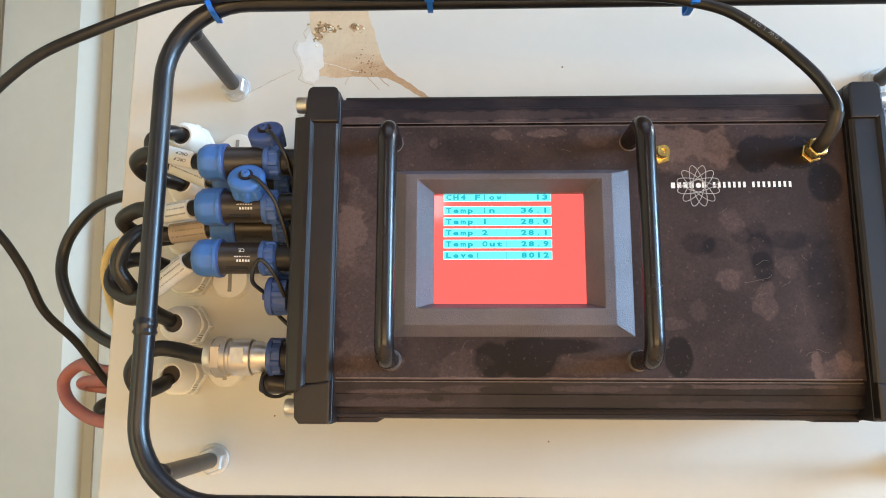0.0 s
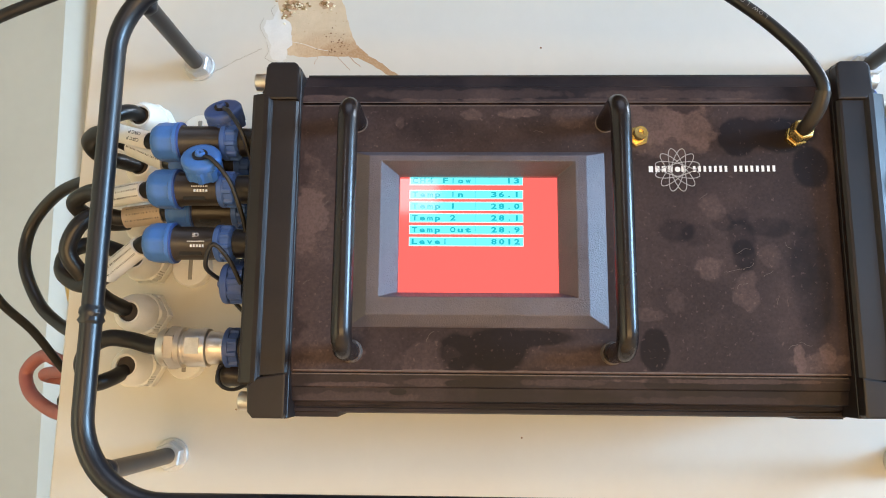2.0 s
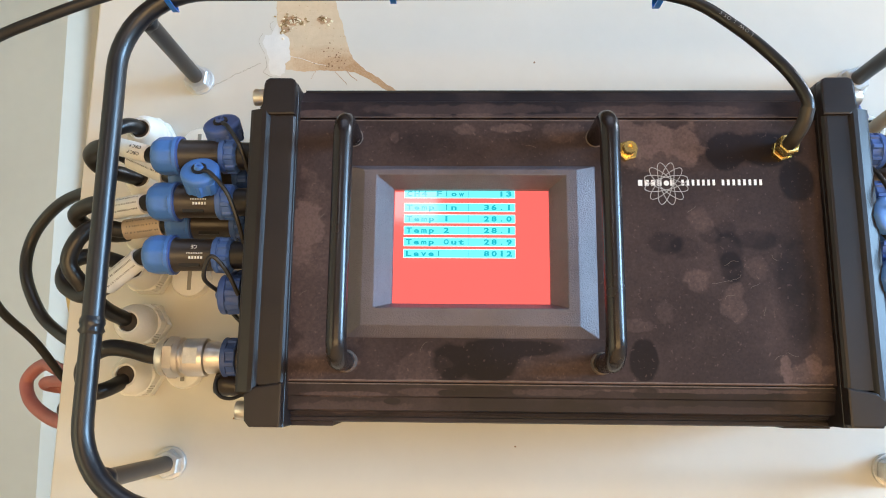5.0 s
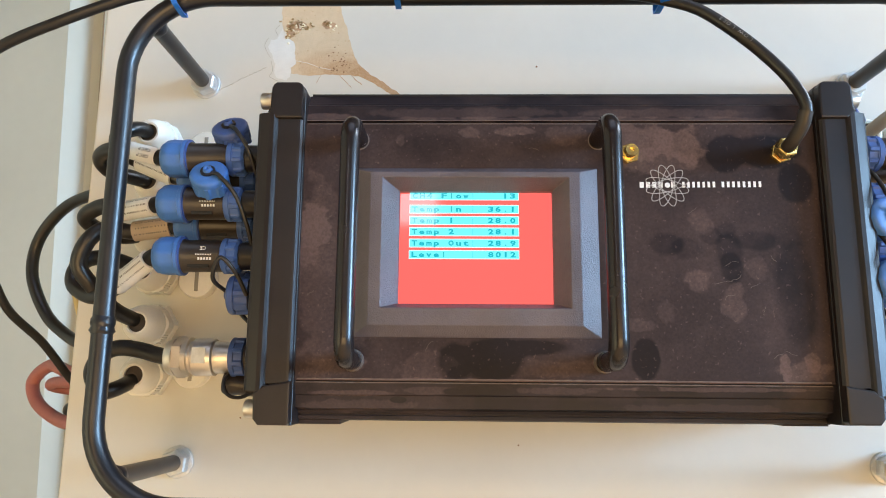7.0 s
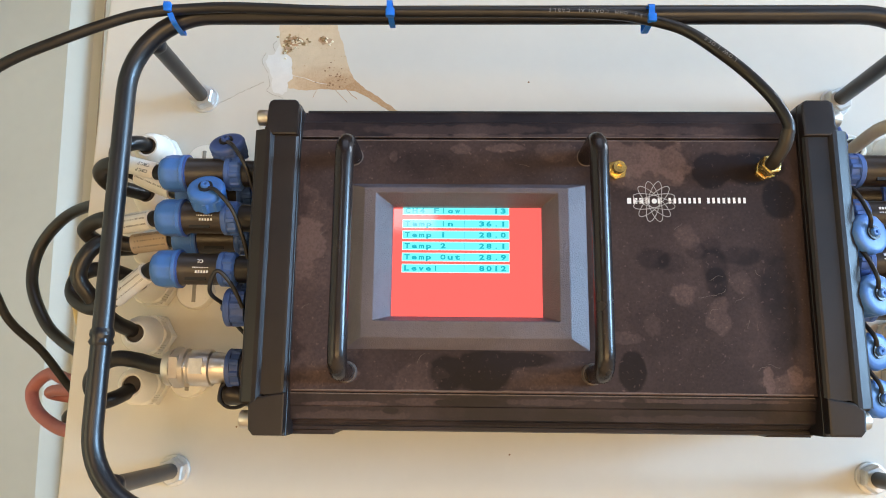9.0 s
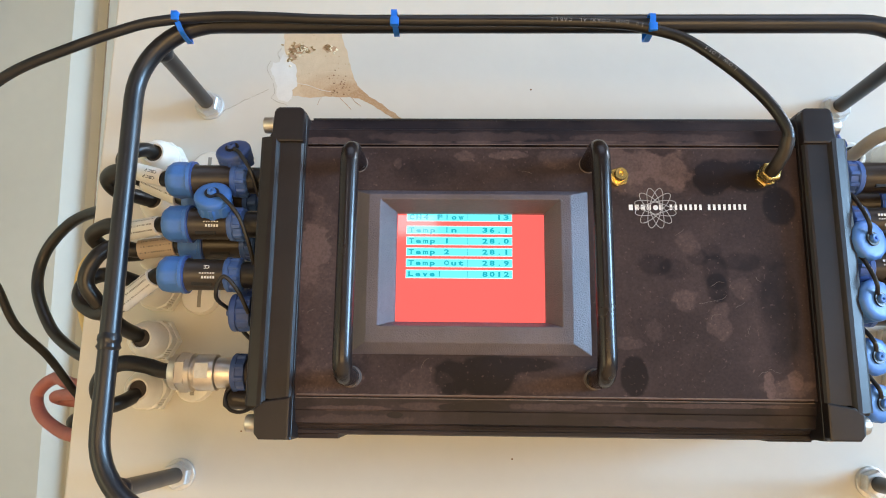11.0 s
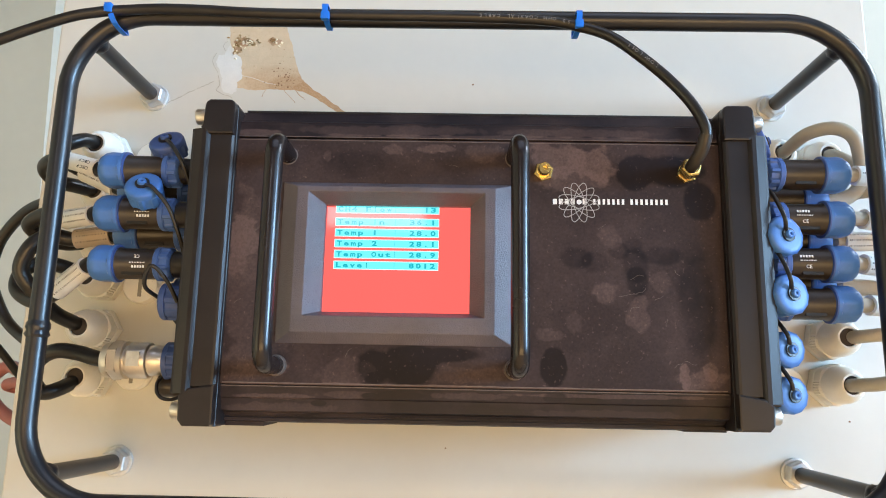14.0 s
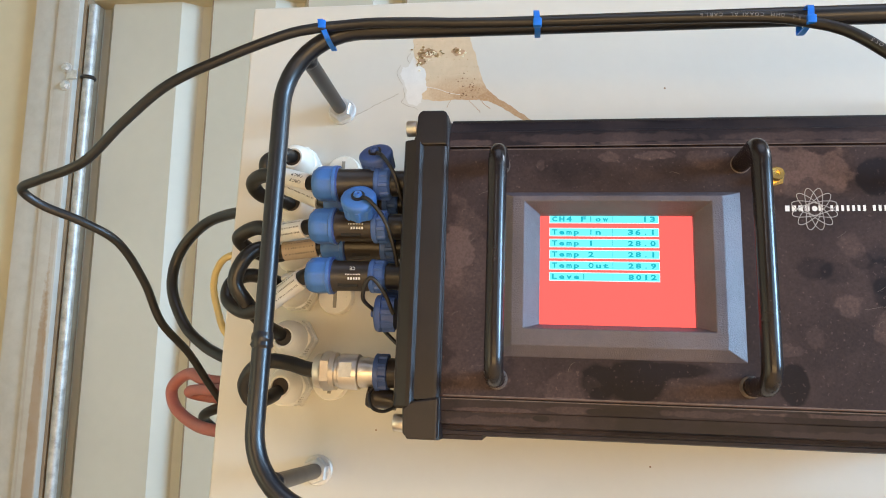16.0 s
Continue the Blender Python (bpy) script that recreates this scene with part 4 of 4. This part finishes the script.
dust_cap(219.2, 82, 61.5, (0.3, 0.93, 0.1), BLUE, [(220.8, 86, 62), (217, 88.5, 69), (215, 84, 80), (214, 76, 88)], r=9.2, lobes=True)
dust_cap(219.8, 82, 33.6, (0.3, 0.93, 0.08), BLUE, [(221.2, 86, 34), (217.5, 88.5, 41), (215.5, 84, 52), (214.5, 76, 58)], r=9.2, lobes=True)
dust_cap(219.8, 76, 8.5, (0.3, 0.95, 0.0), BLUE, [(221, 80, 9), (218, 81, 15), (216, 77, 21), (214.5, 72, 26)], r=8.2, lobes=True)
dust_cap(219.8, 76, -12.4, (0.3, 0.95, 0.0), BLUE, [(221, 80, -12), (218, 81, -6), (216, 77, 0), (214.5, 72, 5)], r=8.2, lobes=True)
dust_cap(219, 64, 113.5, (0.9, 0.35, 0.3), NAVY, [(217, 62, 116), (216.5, 66, 112), (214.5, 64, 106)], r=8.0, lobes=True)
# capped sockets on the lower part of the end
dust_cap(-78, 66, 27, (-1, 0.05, 0), NAVY, [(-81, 68, 25), (-84, 80, 33), (-80, 84, 42), (-74, 80, 36), (-70, 74, 26)], r=8.8)
dust_cap(-80, 46, 33, (-1, 0.1, 0), NAVY, [(-84, 47, 33), (-80, 55, 22), (-72, 58, 14), (-67, 56, 10)], r=8.2)
blk = thing("socket_cover", -74, 44, -22, "black rubber socket cover under the metal connector", "cover")
part("cap", bm_lathe([(0, 5), (8, 5.2), (10, 5.8), (14, 5.8), (15.5, 5.0), (15.8, 0)], (-72, 44, -15.4), (-1, 0.05, 0.12), 24), PLASTIC, blk)
part("strap", bm_sweep(spline([(-83, 50, -9), (-84.5, 54, -13), (-82, 56, -19), (-76, 55, -20.5), (-69, 52, -17)], 8), 0.9, 8), RUBBER, blk)


# ---------------------------------------------------------------- cables
def cable(points, r, mat, label, group=""):
    c = thing("cable", *points[0], label, "cable", group)
    part("sheath", bm_sweep(spline(points, 9), r, 16), mat, c)
    return c


def sleeve(c, a, b, r, lines, tone=None):
    """A paper sleeve round a cable from a to b, with rows of small marks."""
    a, b = Vector(a), Vector(b)
    n = (b - a).normalized()
    s = part("label_sleeve", bm_lathe([(0, r), ((b - a).length, r)], a, n, 24), tone or PAPER, c, "printed paper sleeve in a browner tone" if tone else "white printed paper sleeve")
    face = Vector((0, 1, 0))
    face = (face - n * face.dot(n)).normalized()
    up = n.cross(face)
    marks = bmesh.new()
    wr = random.Random(int(abs(a.x * 13 + a.z * 7)))
    for k in range(lines):
        ang = (k - (lines - 1) / 2) * 0.62
        nn = face * math.cos(ang) + up * math.sin(ang)
        tt = up * math.cos(ang) - face * math.sin(ang)
        h = 1.0
        L = (b - a).length
        while h < L - 1.5:
            w = wr.uniform(0.3, 0.75)
            c0 = a + n * h + nn * (r + 0.03)
            q = [c0 - tt * 0.42, c0 + n * w - tt * 0.42, c0 + n * w + tt * 0.42, c0 + tt * 0.42]
            marks.faces.new([marks.verts.new((v.x, -v.y, v.z)) for v in q])
            h += w + wr.choice((0.4, 0.45, 1.1))
    if lines:
        part("printing", marks, STAMP, s, "rows of small dark print", smooth=False)
    return s


BLK = "black rubber sensor cable looping from connector to gland"
GRP = "sensor cables"
k1 = cable([(-110, 68.5, 93), (-116, 68, 93.5), (-126, 65, 96), (-138, 62, 100), (-151, 56, 101), (-158, 48, 99), (-156, 40, 95), (-150, 30, 95), (-144, 18, 95)], 4.0, RUBBER, BLK, GRP)
sleeve(k1, (-119, 67.1, 94.2), (-138, 62.2, 100.0), 4.4, 0)
k2 = cable([(-145, 16, 122), (-147, 29, 122.5), (-151, 36, 119), (-155.5, 38, 115), (-154, 37, 108), (-142, 40, 101), (-118, 46, 90), (-110, 46.5, 88)], 4.0, RUBBER, BLK, GRP)
sleeve(k2, (-140, 40.6, 100), (-119, 45.6, 90.6), 5.4, 2)
k3 = cable([(-110, 68.5, 70.5), (-117, 68, 70.4), (-126, 64, 69.5), (-138, 58, 70), (-152, 52, 73.4), (-164, 46, 69.5), (-162.5, 38, 65), (-155, 30, 62.5), (-149, 26, 63), (-144, 14, 67)], 4.0, RUBBER, BLK, GRP)
sleeve(k3, (-119, 67.2, 70.0), (-138, 58.2, 69.4), 4.9, 3)
k4 = cable([(-110, 46.5, 64.5), (-122, 47, 63.5), (-138, 48, 61), (-149, 52, 62), (-156, 56, 55), (-160, 55, 43), (-155, 50, 33), (-148, 38, 22), (-141.5, 18, 16.7)], 4.0, RUBBER, BLK, GRP)
# this sleeve takes a browner tone than the others
sleeve(k4, (-119, 47, 63.9), (-137, 47.9, 61.2), 5.1, 3, BROWNER_LABEL)
k5 = cable([(-110, 69, 45.2), (-117, 69, 44.5), (-128, 63, 38), (-140, 56, 31.8), (-155, 48, 28), (-168.5, 42, 34.5), (-170, 38, 44.5), (-164, 33, 50), (-154, 30, 49.5), (-142, 14, 45)], 4.0, RUBBER, BLK, GRP)
sleeve(k5, (-119, 68.2, 43.6), (-139, 56.7, 32.6), 4.9, 3)
cable([(-114, 46.5, -1.5), (-121, 46.5, -0.6), (-130, 46.5, 1.8), (-141, 47, 2.6), (-150.5, 45, -2), (-156, 40, -10.5), (-153, 35, -18.5), (-147, 30, -17), (-142.5, 14, -10.5)], 4.0, RUBBER, BLK, GRP)

GRY = "beige-grey sheathed signal cable looping to a white gland"
GRP2 = "signal cables"
cable([(250, 14, 123), (250, 25, 123), (254, 42, 127), (263, 52, 127), (271, 56, 121), (276, 52, 110), (278, 46, 98), (270, 46, 90), (258, 46.5, 88)], 3.6, GREYCABLE, GRY, GRP2)
q2 = cable([(276, 14, 122), (276.5, 25, 121), (280, 36, 113), (284, 44, 104), (296, 50, 98), (318, 48, 92), (326, 40, 80), (312, 42, 71), (290, 45, 67.5), (262, 46.5, 66.5)], 3.6, GREYCABLE, GRY, GRP2)
sleeve(q2, (266, 46.4, 66.6), (284, 45.6, 67.2), 5.0, 3)
q3 = cable([(255, 68.5, 95.8), (261, 68.5, 96), (273, 67, 96), (289, 62, 95.5), (301, 54, 94), (303, 42, 92), (296, 36, 96), (287, 30, 98), (276, 14, 96)], 3.6, GREYCABLE, GRY, GRP2)
sleeve(q3, (262.6, 68.4, 96), (275, 66.6, 96), 5.0, 1)
q4 = cable([(255, 68.5, 73.8), (262, 68.5, 73.8), (274, 67, 73.4), (290, 61, 72), (306, 52, 67), (309, 42, 62), (298, 36, 66), (288, 28, 70), (278, 14, 71)], 3.6, GREYCABLE, GRY, GRP2)
sleeve(q4, (265, 68.3, 73.7), (284, 63.6, 72.6), 5.0, 2)
q5 = cable([(255, 68.5, 51), (261, 68.5, 51), (275, 66, 50.5), (292, 60, 48.5), (308, 50, 45), (306, 40, 40), (293, 34, 43), (277, 14, 46)], 3.6, GREYCABLE, GRY, GRP2)
sleeve(q5, (263, 68.4, 51), (276, 65.9, 50.5), 5.0, 3)
q6 = cable([(255, 68.5, 31), (262, 68.5, 31), (274, 66, 31), (290, 61, 30), (305, 52, 27), (302, 43, 22), (292, 38, 20), (281, 32, 18.6), (275.5, 16, 18.3)], 3.6, GREYCABLE, GRY, GRP2)
sleeve(q6, (264, 68.3, 31), (283, 63.6, 30.6), 5.0, 2)
part("lettering", bm_text("PRESS", 3.0, (277, 72.0, 32.2), right=(-1, 0.25, 0), up=(0, 0, -1), thick=0.05), INK, q6, smooth=False)
cable([(275.5, 16, -7), (276, 30, -7), (284, 40, -6), (291, 47, -3), (300, 50, 6), (304, 48, 18), (303, 44, 30), (300, 40, 38), (285, 43, 43), (262, 46.5, 43.5)], 3.6, GREYCABLE, GRY, GRP2)
for cx, cz in ((-121.5, 97.0), (-122.3, 93.9)):
    part("lettering", bm_text("CIRC P", 2.35, (cx, 71.35, cz), right=(-1, -0.25, 0.3), up=(-0.3, 0, -1), thick=0.05), INK, k1, smooth=False)

coax = cable([(174.5, 88, 92.5), (175, 93, 94), (177, 98, 99), (178, 101, 107), (173, 100, 119), (163.5, 98, 132), (151, 97, 144), (137, 93.6, 156.5), (122, 90, 163.6), (104, 88.6, 167.4), (60, 88.4, 168.7),
              (0, 88.4, 169), (-40, 88.4, 169.8), (-62, 88.5, 170.8), (-85, 88.8, 171.2), (-103, 89.6, 169.8), (-115, 91.5, 167.6), (-130, 93, 163.5), (-159, 94, 151.8), (-189, 92, 139), (-215, 86, 121.5), (-240, 78, 103), (-269, 70, 96),
              (-286, 63, 92.5), (-281, 52, 86), (-263, 38, 79), (-250, 22, 70), (-244, 0, 50), (-241, -20, 27), (-233, -45, 9), (-225, -70, -15), (-216, -85, -30), (-188, -110, -45)],
             2.6, RUBBER, "black low-loss coaxial aerial cable tied along the guard", "")
def print_along(text, size, line, step, radius, parent):
    """Small upside-down letters along the front of a cable, starting at the far end of the line."""
    pts = [Vector(p) for p in spline(line, 12)]
    row, run, want = bmesh.new(), 0.0, 1.0
    chars = list(text)
    for a, b in zip(pts, pts[1:]):
        n = (b - a).normalized()
        while chars and want < run + (b - a).length:
            c = chars.pop(0)
            p = a + n * (want - run)
            face = (Vector((0, 1, 0)) - n * n.y).normalized()
            up = n.cross(face)
            up = -up if up.z > 0 else up
            if c != " ":
                merged(row, bm_text(c, size, p + face * radius - up * size * 0.35, right=n, up=up, thick=0.03))
            want += step
        run += (b - a).length
    part("lettering", row, FAINT, parent, "faint white lettering", smooth=False)


print_along("50 OHM COAXIAL CABLE", 2.5, [(119, 89.6, 164.4), (104, 88.6, 167.4), (60, 88.4, 168.7), (20, 88.4, 169)], 2.3, 2.62, coax)
print_along("LOW LOSS", 2.5, [(158, 97.6, 137.5), (151, 97, 144), (137, 93.6, 156.5), (122, 90, 163.6)], 2.3, 2.62, coax)
boot = part("heat_shrink", bm_sweep(spline([(174.6, 88.5, 92.6), (175, 93, 94), (177, 98, 99), (178, 100.8, 105)], 6), 3.1, 16), PLASTIC, coax, "black heat-shrink boot")
plug = part("aerial_plug", bm_lathe([(4.0, 4.4), (4.6, 4.9), (9.2, 4.9), (9.8, 4.4), (10.0, 3.5), (12.0, 3.3)], (175.0, LID, 92.5), (0.05, 1, 0.08), 6, 0.2), BRASS, coax, "gilt hexagonal aerial plug", smooth=False)

def bm_strap(x, lean, d, z, hd, hz, wide=2.8, thick=0.7, n=36):
    """A flat band round tube and cable; it leans by that much in x for each mm of height."""
    bm = bmesh.new()
    rings = []
    for i in range(n):
        a = 2 * math.pi * i / n
        c, s = (math.copysign(abs(q) ** 0.55, q) for q in (math.cos(a), math.sin(a)))
        ring = []
        for w, t in ((-0.5, 0), (0.5, 0), (0.5, 1), (-0.5, 1)):
            zz = z + (hz + t * thick) * s
            ring.append(bm.verts.new((x + lean * (zz - z) + w * wide, -(d + (hd + t * thick) * c), zz)))
        rings.append(ring)
    for i in range(n):
        p, q = rings[i], rings[(i + 1) % n]
        for k in range(4):
            bm.faces.new((p[k], p[(k + 1) % 4], q[(k + 1) % 4], q[k]))
    return bm


for tx, tz, lean, hz, up in ((-109.5, 168.0, -0.42, 6.0, 1.2), (-2.6, 170.2, -0.08, 3.9, -3.6), (122.6, 167.6, 0.06, 4.4, -4.0)):
    tie = thing("cable_tie", tx, 88, tz, "blue nylon cable tie round tube and cable", "cable tie", "blue cable ties")
    part("strap", bm_strap(tx, lean, 83.9, tz, 7.4, hz), TIE, tie, smooth=False)
    hx, hz2 = tx + lean * up, tz + up
    head = bm_box(hx - 2.1, hx + 2.1, 90.6, 93.6, hz2 - 2.1, hz2 + 2.1, 0.7)
    part("head", head, TIE, tie)
    part("tail", bm_box(hx - 1.5, hx + 1.5, 91.6, 92.6, hz2 + 2.0, hz2 + 2.7, 0.2), TIE, tie, "cut end of the strap", smooth=False)

LBL = "black power cable entering the cabinet's side"
cable([(-187, -60, 110), (-231, -90, 117), (-265, -110, 112), (-288, -120, 91), (-291, -120, 63), (-275, -115, 34), (-253, -105, 18), (-227, -90, 8), (-187, -70, -4)], 4.3, RUBBER, LBL)
cable([(-187, -40, 78), (-214, -50, 76), (-226, -60, 68), (-227, -60, 55), (-220, -55, 39), (-208, -45, 23), (-187, -40, 10)], 2.4, YELLOW, "thin yellow earth wire beside the cabinet")
cable([(-187, -85, -10), (-241, -100, -9), (-269, -120, -4), (-287, -130, -15), (-280, -125, -30), (-256, -110, -41), (-228, -90, -44), (-187, -70, -44)], 4.6, REDCABLE, "dull red cable loop beside the cabinet")
cable([(-187, -60, -14), (-226, -80, -15), (-258, -108, -16), (-266, -118, -18.5), (-258, -126, -21), (-240, -120, -22), (-187, -100, -22)], 4.0, REDCABLE, "dull red cable doubled back beside the cabinet")
cable([(-187, -100, -14), (-243, -120, -29), (-262, -140, -40), (-240, -170, -60), (-187, -180, -70)], 4.0, RUBBER, LBL)
